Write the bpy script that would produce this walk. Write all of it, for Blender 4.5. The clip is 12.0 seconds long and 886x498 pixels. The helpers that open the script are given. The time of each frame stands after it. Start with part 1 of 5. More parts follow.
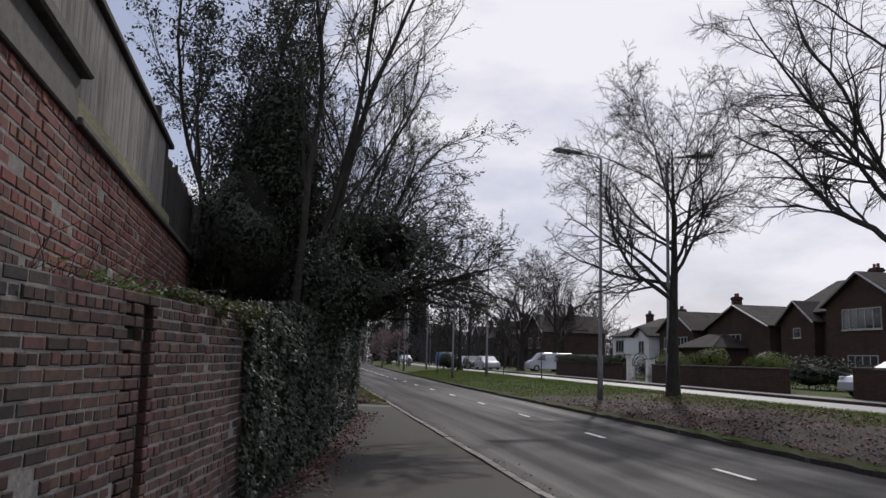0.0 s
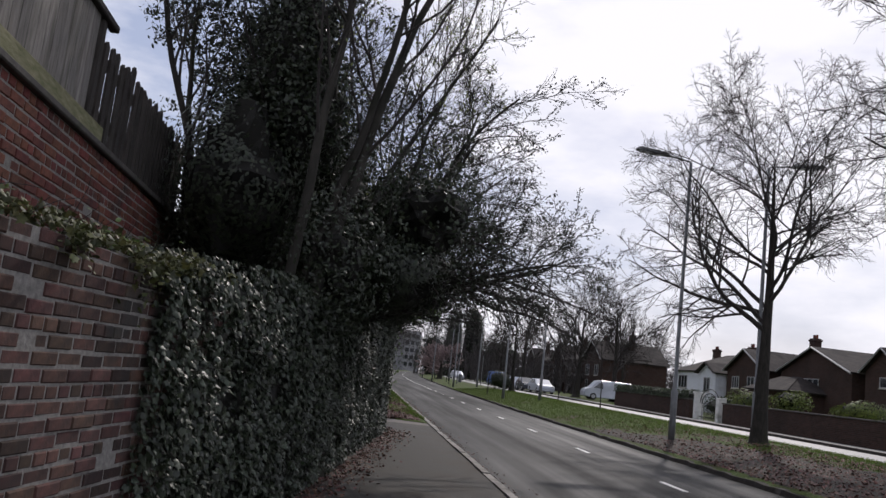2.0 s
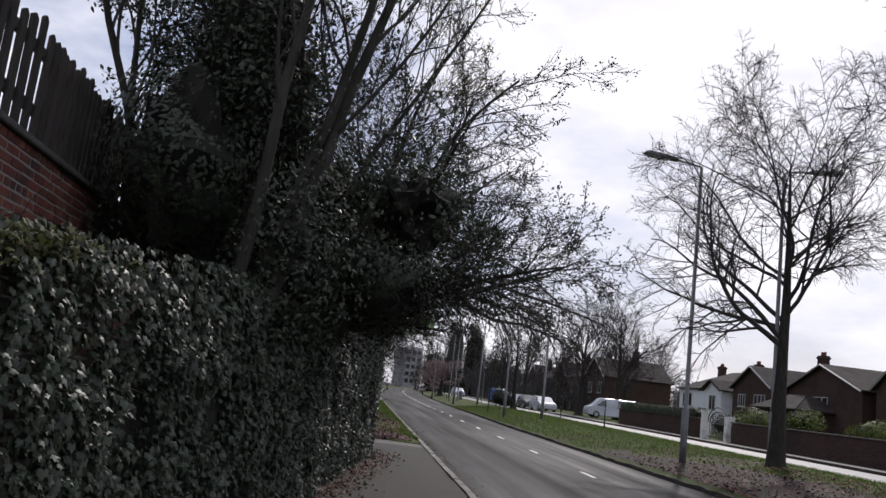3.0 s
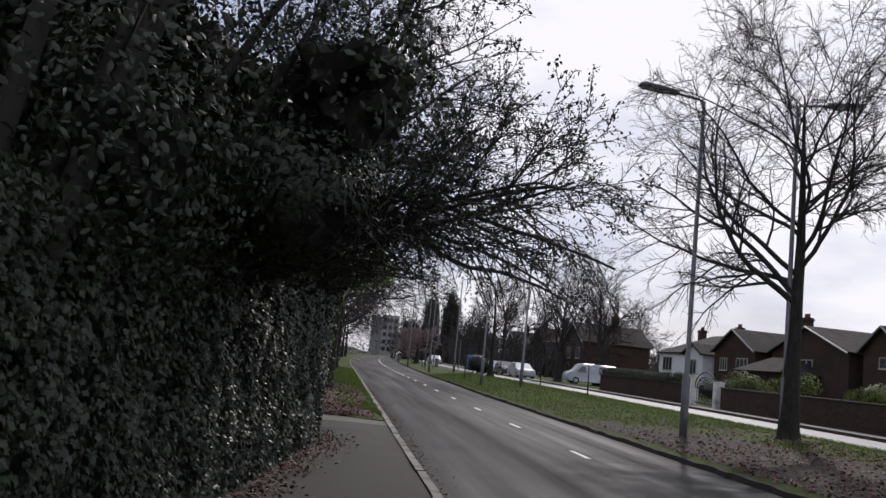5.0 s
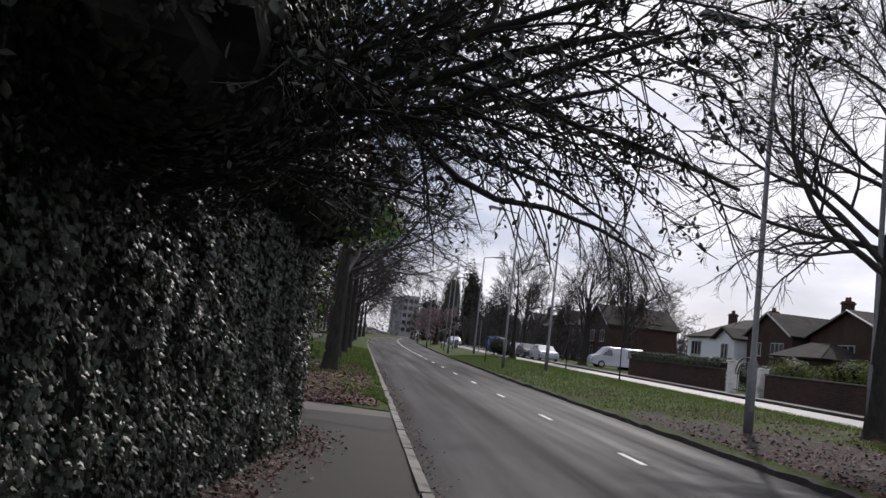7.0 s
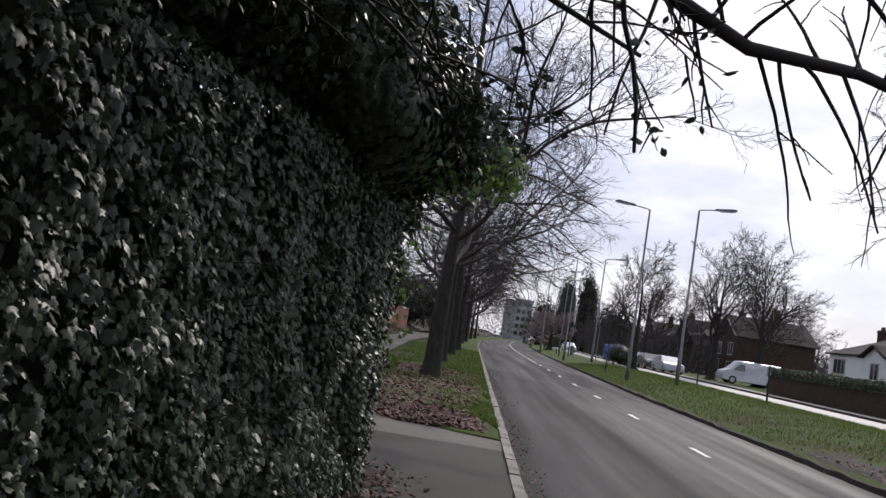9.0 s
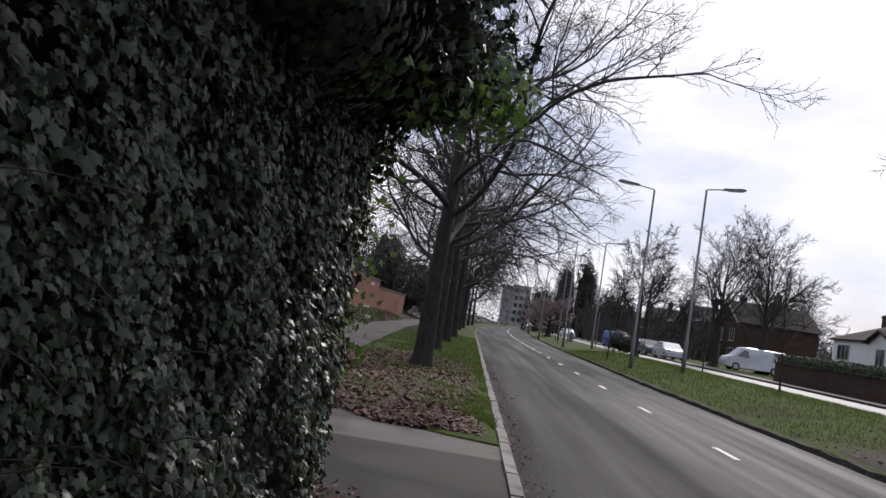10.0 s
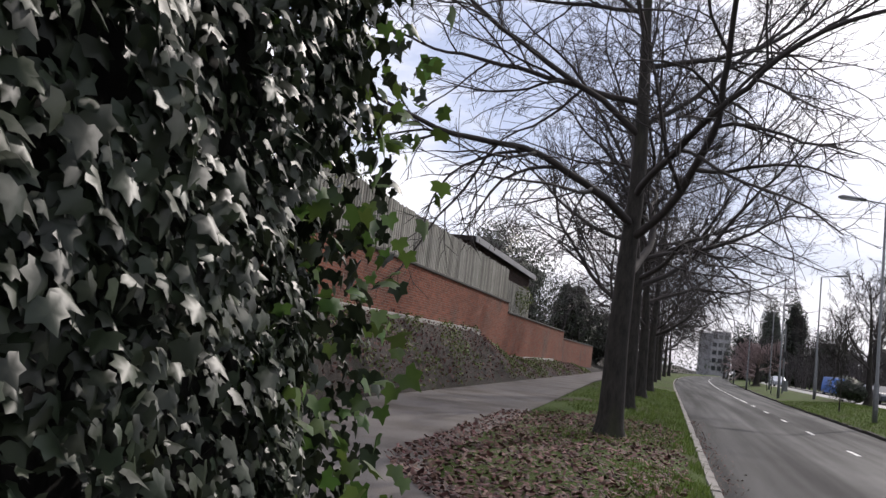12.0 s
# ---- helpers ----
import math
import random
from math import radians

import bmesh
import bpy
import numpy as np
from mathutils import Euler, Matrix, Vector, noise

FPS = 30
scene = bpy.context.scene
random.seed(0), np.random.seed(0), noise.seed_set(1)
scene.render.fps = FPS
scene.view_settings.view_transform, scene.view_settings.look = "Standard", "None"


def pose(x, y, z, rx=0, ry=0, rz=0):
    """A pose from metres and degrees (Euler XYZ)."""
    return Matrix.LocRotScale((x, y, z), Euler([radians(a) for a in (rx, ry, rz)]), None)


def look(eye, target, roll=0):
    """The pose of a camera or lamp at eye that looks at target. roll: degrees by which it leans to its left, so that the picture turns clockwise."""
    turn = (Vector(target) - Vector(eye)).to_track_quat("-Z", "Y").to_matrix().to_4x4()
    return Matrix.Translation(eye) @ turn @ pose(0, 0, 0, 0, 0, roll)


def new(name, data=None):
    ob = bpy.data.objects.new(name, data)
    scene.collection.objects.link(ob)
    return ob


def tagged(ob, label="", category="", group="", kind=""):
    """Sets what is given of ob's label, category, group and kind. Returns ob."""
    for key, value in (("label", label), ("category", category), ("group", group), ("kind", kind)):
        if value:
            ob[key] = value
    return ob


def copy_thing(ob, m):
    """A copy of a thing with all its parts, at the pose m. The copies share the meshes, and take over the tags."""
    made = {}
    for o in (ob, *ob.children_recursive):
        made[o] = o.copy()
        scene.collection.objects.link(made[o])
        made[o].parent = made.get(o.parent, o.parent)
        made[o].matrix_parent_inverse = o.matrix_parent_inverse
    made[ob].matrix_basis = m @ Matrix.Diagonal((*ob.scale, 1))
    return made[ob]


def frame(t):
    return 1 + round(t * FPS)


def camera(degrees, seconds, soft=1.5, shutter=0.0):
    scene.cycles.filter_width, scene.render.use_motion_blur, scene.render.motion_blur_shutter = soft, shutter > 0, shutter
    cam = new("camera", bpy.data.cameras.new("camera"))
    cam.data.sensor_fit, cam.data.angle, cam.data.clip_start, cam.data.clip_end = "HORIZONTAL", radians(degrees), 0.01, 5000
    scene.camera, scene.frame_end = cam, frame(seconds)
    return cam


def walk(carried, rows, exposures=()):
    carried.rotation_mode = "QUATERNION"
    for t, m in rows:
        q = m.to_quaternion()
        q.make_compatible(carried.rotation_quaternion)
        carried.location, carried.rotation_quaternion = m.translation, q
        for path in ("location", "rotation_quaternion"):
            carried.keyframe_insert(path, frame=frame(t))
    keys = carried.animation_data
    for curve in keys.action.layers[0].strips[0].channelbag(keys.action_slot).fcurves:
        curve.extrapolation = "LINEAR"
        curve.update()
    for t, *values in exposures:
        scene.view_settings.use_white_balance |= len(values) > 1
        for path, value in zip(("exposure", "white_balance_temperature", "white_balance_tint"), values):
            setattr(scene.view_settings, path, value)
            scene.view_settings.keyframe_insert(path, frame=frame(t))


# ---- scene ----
cam = camera(57, 12.0)
PATH = [
    (0.0, 0.000, 0.000, 1.573, -9.45, 7.60, -1.63),
    (0.5, 0.156, 0.872, 1.538, -10.92, 10.53, -3.61),
    (1.0, 0.309, 1.703, 1.525, -5.56, 9.46, -4.96),
    (1.5, 0.471, 2.473, 1.519, -6.22, 9.24, -6.62),
    (2.0, 0.631, 3.185, 1.510, -5.75, 8.53, -6.56),
    (2.5, 0.796, 3.875, 1.509, -4.20, 10.63, -6.94),
    (3.0, 0.935, 4.567, 1.538, -5.64, 9.67, -6.72),
    (5.0, 1.465, 7.546, 1.558, -7.20, 7.61, -5.96),
    (5.5, 1.563, 8.324, 1.544, -6.21, 7.89, -7.05),
    (6.0, 1.691, 9.100, 1.531, -5.44, 8.81, -7.07),
    (6.5, 1.818, 9.874, 1.512, -6.39, 8.90, -6.21),
    (7.0, 1.898, 10.684, 1.504, -5.78, 6.18, -6.67),
    (9.0, 2.016, 14.218, 1.493, 2.13, 5.30, -9.05),
    (9.5, 2.046, 15.115, 1.478, 1.07, 5.16, -9.59),
    (10.0, 2.072, 16.019, 1.472, 1.97, 4.41, -8.87),
    (10.5, 2.097, 16.946, 1.484, 3.70, 9.23, -8.88),
    (11.0, 2.097, 17.893, 1.502, 6.63, 11.24, -7.67),
    (11.5, 2.050, 18.835, 1.497, 11.80, 6.96, -7.72),
    (12.0, 1.994, 19.769, 1.477, 15.24, 6.40, -6.55),
]
walk(cam, [(t, pose(x, y, z, 90 + pitch, roll, yaw)) for t, x, y, z, yaw, pitch, roll in PATH],
     [(0.0, -0.25, 6420, 15), (1.5, -0.1, 6420, 15), (3.0, 0.0, 6420, 15), (5.0, -0.1, 6420, 15), (7.0, -0.03, 6420, 15), (9.0, 0.15, 6420, 15), (10.5, 0.1, 6420, 15), (11.5, 0.2, 6450, 15), (12.0, 0.36, 6500, 15)])

# ---- world, sun, exposure ----
SUN_AZ, SUN_EL = 23.0, 37.0          # degrees right of +y, and above the horizon
world = bpy.data.worlds.new("sky")
scene.world = world
world.use_nodes = True
wt = world.node_tree
wt.nodes.clear()
w_out = wt.nodes.new("ShaderNodeOutputWorld")
w_bg = wt.nodes.new("ShaderNodeBackground")
w_sky = wt.nodes.new("ShaderNodeTexSky")
w_sky.sky_type = "NISHITA"
w_sky.sun_disc = False
w_sky.sun_elevation = radians(SUN_EL)
w_sky.sun_rotation = radians(SUN_AZ)
w_sky.air_density, w_sky.dust_density, w_sky.ozone_density = 1.0, 1.6, 1.0
w_co = wt.nodes.new("ShaderNodeTexCoord")
w_map = wt.nodes.new("ShaderNodeMapping")
w_map.inputs["Scale"].default_value = (1.6, 1.6, 4.2)
w_map.inputs["Location"].default_value = (0.35, 0.1, 0.2)
w_noise = wt.nodes.new("ShaderNodeTexNoise")
w_noise.inputs["Scale"].default_value = 1.7
w_noise.inputs["Detail"].default_value = 7.0
w_noise.inputs["Roughness"].default_value = 0.56
w_ramp = wt.nodes.new("ShaderNodeValToRGB")
w_ramp.color_ramp.elements[0].position, w_ramp.color_ramp.elements[1].position = 0.4, 0.59
w_mix = wt.nodes.new("ShaderNodeMixRGB")
w_mix.inputs[2].default_value = (13.6, 13.7, 14.2, 1)
w_glow = wt.nodes.new("ShaderNodeMixRGB")          # thin haze that whitens the blue between the clouds
w_glow.inputs[0].default_value = 0.6
w_glow.inputs[2].default_value = (7.0, 8.1, 10.9, 1)
wt.links.new(w_co.outputs["Generated"], w_map.inputs["Vector"])
wt.links.new(w_map.outputs[0], w_noise.inputs["Vector"])
wt.links.new(w_noise.outputs["Fac"], w_ramp.inputs[0])
wt.links.new(w_sky.outputs[0], w_glow.inputs[1])
wt.links.new(w_glow.outputs[0], w_mix.inputs[1])
wt.links.new(w_ramp.outputs[0], w_mix.inputs[0])
wt.links.new(w_mix.outputs[0], w_bg.inputs[0])
w_bg.inputs[1].default_value = 0.075
wt.links.new(w_bg.outputs[0], w_out.inputs[0])

sun_data = bpy.data.lights.new("sun", "SUN")
sun_data.energy, sun_data.angle, sun_data.color = 2.2, radians(1.5), (1.0, 0.95, 0.87)
sun = new("sun", sun_data)
sun.matrix_world = look((math.sin(radians(SUN_AZ)) * 50, math.cos(radians(SUN_AZ)) * 50, 50 * math.tan(radians(SUN_EL))), (0, 0, 0))

# ---- materials ----
def mat(name, a, b, scale=6.0, rough=0.8, bump=0.3, metal=0.0, spot=None, spot_scale=0.8, spot_at=(0.55, 0.7),
        vary=0.0, island=0.0, spec=0.5, bump_dist=0.01, glow=0.0, stretch=(1, 1, 1), trans=0.0):
    """Grain a-b at a fine scale, patches of spot at a large one, and a chance tint per piece (vary) or loose part (island)."""
    m = bpy.data.materials.new(name)
    m.use_nodes = True
    t = m.node_tree
    bs = t.nodes["Principled BSDF"]
    co = t.nodes.new("ShaderNodeTexCoord")
    mp = t.nodes.new("ShaderNodeMapping")
    mp.inputs["Scale"].default_value = stretch
    t.links.new(co.outputs["Object"], mp.inputs[0])
    n = t.nodes.new("ShaderNodeTexNoise")
    n.inputs["Scale"].default_value, n.inputs["Detail"].default_value, n.inputs["Roughness"].default_value = scale, 8, 0.65
    t.links.new(mp.outputs[0], n.inputs["Vector"])
    r = t.nodes.new("ShaderNodeValToRGB")
    r.color_ramp.elements[0].position, r.color_ramp.elements[1].position = 0.3, 0.7
    r.color_ramp.elements[0].color, r.color_ramp.elements[1].color = (*a, 1), (*b, 1)
    t.links.new(n.outputs["Fac"], r.inputs[0])
    col = r.outputs[0]
    if spot:
        n2 = t.nodes.new("ShaderNodeTexNoise")
        n2.inputs["Scale"].default_value, n2.inputs["Detail"].default_value = spot_scale, 5
        t.links.new(mp.outputs[0], n2.inputs["Vector"])
        r2 = t.nodes.new("ShaderNodeValToRGB")
        r2.color_ramp.elements[0].position, r2.color_ramp.elements[1].position = spot_at
        t.links.new(n2.outputs["Fac"], r2.inputs[0])
        mx = t.nodes.new("ShaderNodeMixRGB")
        mx.inputs[2].default_value = (*spot, 1)
        t.links.new(r2.outputs[0], mx.inputs[0])
        t.links.new(col, mx.inputs[1])
        col = mx.outputs[0]
    if vary or island:
        hs = t.nodes.new("ShaderNodeHueSaturation")
        if island:
            src = t.nodes.new("ShaderNodeNewGeometry").outputs["Random Per Island"]
        else:
            src = t.nodes.new("ShaderNodeObjectInfo").outputs["Random"]
        k = vary or island
        mr = t.nodes.new("ShaderNodeMapRange")
        mr.inputs[3].default_value, mr.inputs[4].default_value = 1 - k, 1 + k
        t.links.new(src, mr.inputs[0])
        t.links.new(mr.outputs[0], hs.inputs["Value"])
        mr2 = t.nodes.new("ShaderNodeMapRange")
        mr2.inputs[3].default_value, mr2.inputs[4].default_value = 0.5 - 0.045 * k, 0.5 + 0.045 * k
        ml = t.nodes.new("ShaderNodeMath")
        ml.operation = "MULTIPLY_ADD"
        ml.inputs[1].default_value, ml.inputs[2].default_value = 7.13, 0.31
        fr = t.nodes.new("ShaderNodeMath")
        fr.operation = "FRACT"
        t.links.new(src, ml.inputs[0])
        t.links.new(ml.outputs[0], fr.inputs[0])
        t.links.new(fr.outputs[0], mr2.inputs[0])
        t.links.new(mr2.outputs[0], hs.inputs["Hue"])
        t.links.new(col, hs.inputs["Color"])
        col = hs.outputs[0]
    t.links.new(col, bs.inputs["Base Color"])
    bs.inputs["Roughness"].default_value, bs.inputs["Metallic"].default_value = rough, metal
    bs.inputs["Specular IOR Level"].default_value = spec
    if bump:
        bp = t.nodes.new("ShaderNodeBump")
        bp.inputs["Strength"].default_value, bp.inputs["Distance"].default_value = bump, bump_dist
        t.links.new(n.outputs["Fac"], bp.inputs["Height"])
        t.links.new(bp.outputs[0], bs.inputs["Normal"])
    if trans:
        tr = t.nodes.new("ShaderNodeBsdfTranslucent")
        ms = t.nodes.new("ShaderNodeMixShader")
        ms.inputs[0].default_value = trans
        t.links.new(col, tr.inputs[0])
        t.links.new(bs.outputs[0], ms.inputs[1])
        t.links.new(tr.outputs[0], ms.inputs[2])
        t.links.new(ms.outputs[0], t.nodes["Material Output"].inputs[0])
    return m


def tile_mat(name, a, b, joint, width, height, stain=None):
    """Coursed bricks or tiles too far off to tell apart, at their true size, on walls and roofs that run along x or y."""
    m = mat(name, a, b, 9, 0.92, 0.35, spot=stain or tuple(0.6 * c for c in a), spot_scale=0.6, spot_at=(0.5, 0.75), spec=0.2)
    t = m.node_tree
    bs = t.nodes["Principled BSDF"]
    ground = bs.inputs["Base Color"].links[0].from_socket
    co = t.nodes.new("ShaderNodeTexCoord")
    sp = t.nodes.new("ShaderNodeSeparateXYZ")
    ad = t.nodes.new("ShaderNodeMath")
    cb = t.nodes.new("ShaderNodeCombineXYZ")
    t.links.new(co.outputs["Object"], sp.inputs[0])
    t.links.new(sp.outputs[0], ad.inputs[0])
    t.links.new(sp.outputs[1], ad.inputs[1])
    t.links.new(ad.outputs[0], cb.inputs[0])
    t.links.new(sp.outputs[2], cb.inputs[1])
    br = t.nodes.new("ShaderNodeTexBrick")
    br.inputs["Scale"].default_value, br.inputs["Brick Width"].default_value, br.inputs["Row Height"].default_value = 1.0, width, height
    br.inputs["Mortar Size"].default_value, br.inputs["Bias"].default_value = 0.007, 0.0
    br.inputs["Color1"].default_value, br.inputs["Color2"].default_value = (0.7, 0.7, 0.7, 1), (1.3, 1.25, 1.2, 1)
    br.inputs["Mortar"].default_value = (1, 1, 1, 1)
    t.links.new(cb.outputs[0], br.inputs["Vector"])
    mu = t.nodes.new("ShaderNodeMixRGB")
    mu.blend_type, mu.inputs[0].default_value = "MULTIPLY", 1.0
    t.links.new(ground, mu.inputs[1])
    t.links.new(br.outputs["Color"], mu.inputs[2])
    mj = t.nodes.new("ShaderNodeMixRGB")
    mj.inputs[2].default_value = (*joint, 1)
    t.links.new(br.outputs["Fac"], mj.inputs[0])
    t.links.new(mu.outputs[0], mj.inputs[1])
    t.links.new(mj.outputs[0], bs.inputs["Base Color"])
    return m


def road_mat(name):
    """Worn asphalt: stone grain, dark and pale streaks along the lanes, dark patches and damp marks."""
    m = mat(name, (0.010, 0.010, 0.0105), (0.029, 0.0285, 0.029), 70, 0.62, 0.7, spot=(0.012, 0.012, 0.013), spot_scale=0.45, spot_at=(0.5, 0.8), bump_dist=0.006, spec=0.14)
    t = m.node_tree
    bs = t.nodes["Principled BSDF"]
    ground = bs.inputs["Base Color"].links[0].from_socket
    co = t.nodes.new("ShaderNodeTexCoord")
    lanes = None
    for scale, stretch, lo, hi in ((1.6, (1, 0.03, 1), 0.55, 1.6), (0.5, (1, 0.35, 1), 0.7, 1.4)):
        mp = t.nodes.new("ShaderNodeMapping")
        mp.inputs["Scale"].default_value = stretch
        n = t.nodes.new("ShaderNodeTexNoise")
        n.inputs["Scale"].default_value, n.inputs["Detail"].default_value = scale, 6
        t.links.new(co.outputs["Object"], mp.inputs[0])
        t.links.new(mp.outputs[0], n.inputs["Vector"])
        r = t.nodes.new("ShaderNodeMapRange")
        r.inputs[1].default_value, r.inputs[2].default_value, r.inputs[3].default_value, r.inputs[4].default_value = 0.32, 0.68, lo, hi
        t.links.new(n.outputs["Fac"], r.inputs[0])
        mu = t.nodes.new("ShaderNodeMixRGB")
        mu.blend_type, mu.inputs[0].default_value = "MULTIPLY", 1.0
        t.links.new(ground, mu.inputs[1])
        t.links.new(r.outputs[0], mu.inputs[2])
        ground = mu.outputs[0]
        lanes = lanes or n.outputs["Fac"]
    t.links.new(ground, bs.inputs["Base Color"])
    rr = t.nodes.new("ShaderNodeMapRange")
    rr.inputs[1].default_value, rr.inputs[2].default_value, rr.inputs[3].default_value, rr.inputs[4].default_value = 0.3, 0.7, 0.85, 0.6
    t.links.new(lanes, rr.inputs[0])
    t.links.new(rr.outputs[0], bs.inputs["Roughness"])
    return m


M_ASPHALT = road_mat("asphalt")
# The side road's sunlit brightness is put into this pale asphalt colour.
M_ASPHALT_PALE = mat("worn_sunlit_asphalt", (0.15, 0.147, 0.145), (0.23, 0.225, 0.22), 60, 0.6, 0.4, spot=(0.27, 0.265, 0.26), spot_scale=0.3, stretch=(1, 0.3, 1))
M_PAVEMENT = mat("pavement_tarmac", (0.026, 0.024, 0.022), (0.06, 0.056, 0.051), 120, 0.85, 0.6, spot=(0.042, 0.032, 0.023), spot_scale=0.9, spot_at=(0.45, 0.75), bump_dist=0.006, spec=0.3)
M_PATH = mat("path_tarmac", (0.09, 0.086, 0.082), (0.15, 0.145, 0.14), 80, 0.75, 0.5, spot=(0.07, 0.066, 0.056), spot_scale=0.5)
M_DIRT_PATH = mat("dusty_path", (0.09, 0.078, 0.068), (0.17, 0.152, 0.138), 40, 0.92, 0.6, spot=(0.065, 0.05, 0.038), spot_scale=0.7, spot_at=(0.45, 0.7), bump_dist=0.01)
M_KERB = mat("kerb_concrete", (0.17, 0.155, 0.14), (0.30, 0.28, 0.255), 35, 0.9, 0.5, spot=(0.09, 0.08, 0.065), spot_scale=2.5, vary=0.18)
M_EARTH = mat("buried_kerb_earth", (0.014, 0.011, 0.009), (0.05, 0.041, 0.033), 14, 0.97, 0.9, spot=(0.1, 0.09, 0.08), spot_scale=3.0, spot_at=(0.62, 0.72), bump_dist=0.03)
M_PAINT = mat("road_paint", (0.55, 0.55, 0.53), (0.75, 0.75, 0.72), 30, 0.7, 0.3, spot=(0.2, 0.2, 0.2), spot_scale=9, spot_at=(0.6, 0.75))
M_GRASS = mat("grass_ground", (0.03, 0.05, 0.007), (0.066, 0.096, 0.015), 22, 0.95, 0.9, spot=(0.05, 0.042, 0.02), spot_scale=0.35, spot_at=(0.52, 0.66), bump_dist=0.04, spec=0.2)
M_SOIL = mat("soil", (0.02, 0.015, 0.011), (0.05, 0.039, 0.03), 18, 0.97, 0.9, spot=(0.03, 0.033, 0.013), spot_scale=1.2, bump_dist=0.03)
M_BLADE = mat("grass_blade", (0.05, 0.085, 0.011), (0.10, 0.145, 0.026), 3, 0.7, 0, island=0.28, trans=0.4)
M_DEADLEAF = mat("dead_leaf", (0.055, 0.024, 0.018), (0.15, 0.075, 0.058), 9, 0.75, 0.2, island=0.6)
M_BRICK_OLD = mat("old_dark_brick", (0.027, 0.0145, 0.0115), (0.082, 0.037, 0.027), 16, 0.9, 0.8, spot=(0.028, 0.024, 0.021), spot_scale=2.2, spot_at=(0.46, 0.6), vary=0.62, bump_dist=0.008)
M_BRICK_OLD_I = mat("old_dark_brick_far", (0.027, 0.0145, 0.0115), (0.082, 0.037, 0.027), 16, 0.9, 0.8, spot=(0.028, 0.024, 0.021), spot_scale=2.2, spot_at=(0.46, 0.6), island=0.62, bump_dist=0.008)
M_BRICK_RED = mat("red_brick", (0.075, 0.02, 0.014), (0.15, 0.043, 0.028), 20, 0.88, 0.6, spot=(0.035, 0.02, 0.018), spot_scale=2.0, vary=0.35, bump_dist=0.008)
M_BRICK_RED_I = mat("red_brick_far", (0.075, 0.02, 0.014), (0.15, 0.043, 0.028), 20, 0.88, 0.6, spot=(0.035, 0.02, 0.018), spot_scale=2.0, island=0.35, bump_dist=0.008)
M_MORTAR = mat("mortar", (0.13, 0.122, 0.112), (0.27, 0.255, 0.235), 30, 0.95, 0.7, spot=(0.05, 0.046, 0.042), spot_scale=1.5)
M_COPING = mat("dark_coping_tile", (0.045, 0.04, 0.037), (0.095, 0.085, 0.077), 15, 0.85, 0.5, spot=(0.035, 0.042, 0.02), spot_scale=3)
M_STONE = mat("weathered_stone", (0.3, 0.28, 0.25), (0.45, 0.43, 0.39), 9, 0.9, 0.6, spot=(0.16, 0.16, 0.11), spot_scale=1.5)
M_FENCE = mat("grey_fence_board", (0.11, 0.10, 0.092), (0.26, 0.24, 0.22), 7, 0.9, 0.6, spot=(0.075, 0.068, 0.055), spot_scale=1.3, vary=0.22, stretch=(6, 6, 0.7))
M_FENCE_DARK = mat("dark_fence_slat", (0.018, 0.015, 0.013), (0.045, 0.037, 0.032), 7, 0.9, 0.6, vary=0.25, stretch=(6, 6, 0.7))
M_FENCE_PALE = mat("pale_timber_fence", (0.16, 0.155, 0.13), (0.34, 0.33, 0.29), 5, 0.9, 0.4, vary=0.35, stretch=(4, 4, 0.5))
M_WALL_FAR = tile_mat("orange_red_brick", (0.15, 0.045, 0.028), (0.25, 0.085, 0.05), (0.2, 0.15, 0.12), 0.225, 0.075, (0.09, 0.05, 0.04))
M_MOSS = mat("mossy_rail", (0.1, 0.11, 0.04), (0.26, 0.24, 0.15), 12, 0.95, 0.6, stretch=(3, 0.6, 3))
M_BARK = mat("grey_bark", (0.015, 0.0135, 0.012), (0.045, 0.04, 0.035), 14, 0.95, 0.9, spot=(0.034, 0.036, 0.02), spot_scale=1.5, stretch=(1, 1, 0.3), bump_dist=0.02, spec=0.25)
M_TWIG = mat("twig_bark", (0.015, 0.012, 0.011), (0.036, 0.029, 0.026), 6, 0.85, 0.0)
M_STEM = mat("smooth_grey_stem", (0.016, 0.015, 0.012), (0.045, 0.041, 0.035), 9, 0.9, 0.5, spot=(0.012, 0.013, 0.008), spot_scale=3, stretch=(1, 1, 0.35), spec=0.25)
M_IVY = mat("ivy_leaf", (0.013, 0.02, 0.010), (0.036, 0.047, 0.026), 5, 0.46, 0.15, island=0.6, spec=0.42, trans=0.08)
# Paler copy of ivy_leaf: the stronger light at the wall end is in its colour.
M_IVY_END = mat("lit_ivy_leaf", (0.018, 0.027, 0.014), (0.050, 0.064, 0.037), 5, 0.46, 0.15, island=0.55, spec=0.45, trans=0.12)
# Sun through the edge leaves is put into this bright green; weeds share it.
M_IVY_LIGHT = mat("backlit_ivy_weed_leaf", (0.06, 0.115, 0.025), (0.115, 0.18, 0.042), 5, 0.45, 0.1, island=0.45, trans=0.3)
M_CREEPER = mat("yellowing_creeper_leaf", (0.035, 0.045, 0.014), (0.115, 0.115, 0.04), 7, 0.6, 0.1, island=0.6, trans=0.2)
M_SHRUB = mat("shrub_leaf", (0.011, 0.017, 0.008), (0.028, 0.038, 0.018), 5, 0.5, 0.0, island=0.5, trans=0.12)
M_BUD = mat("spring_leaf", (0.1, 0.13, 0.04), (0.2, 0.22, 0.08), 5, 0.5, 0.0, island=0.4, trans=0.3)
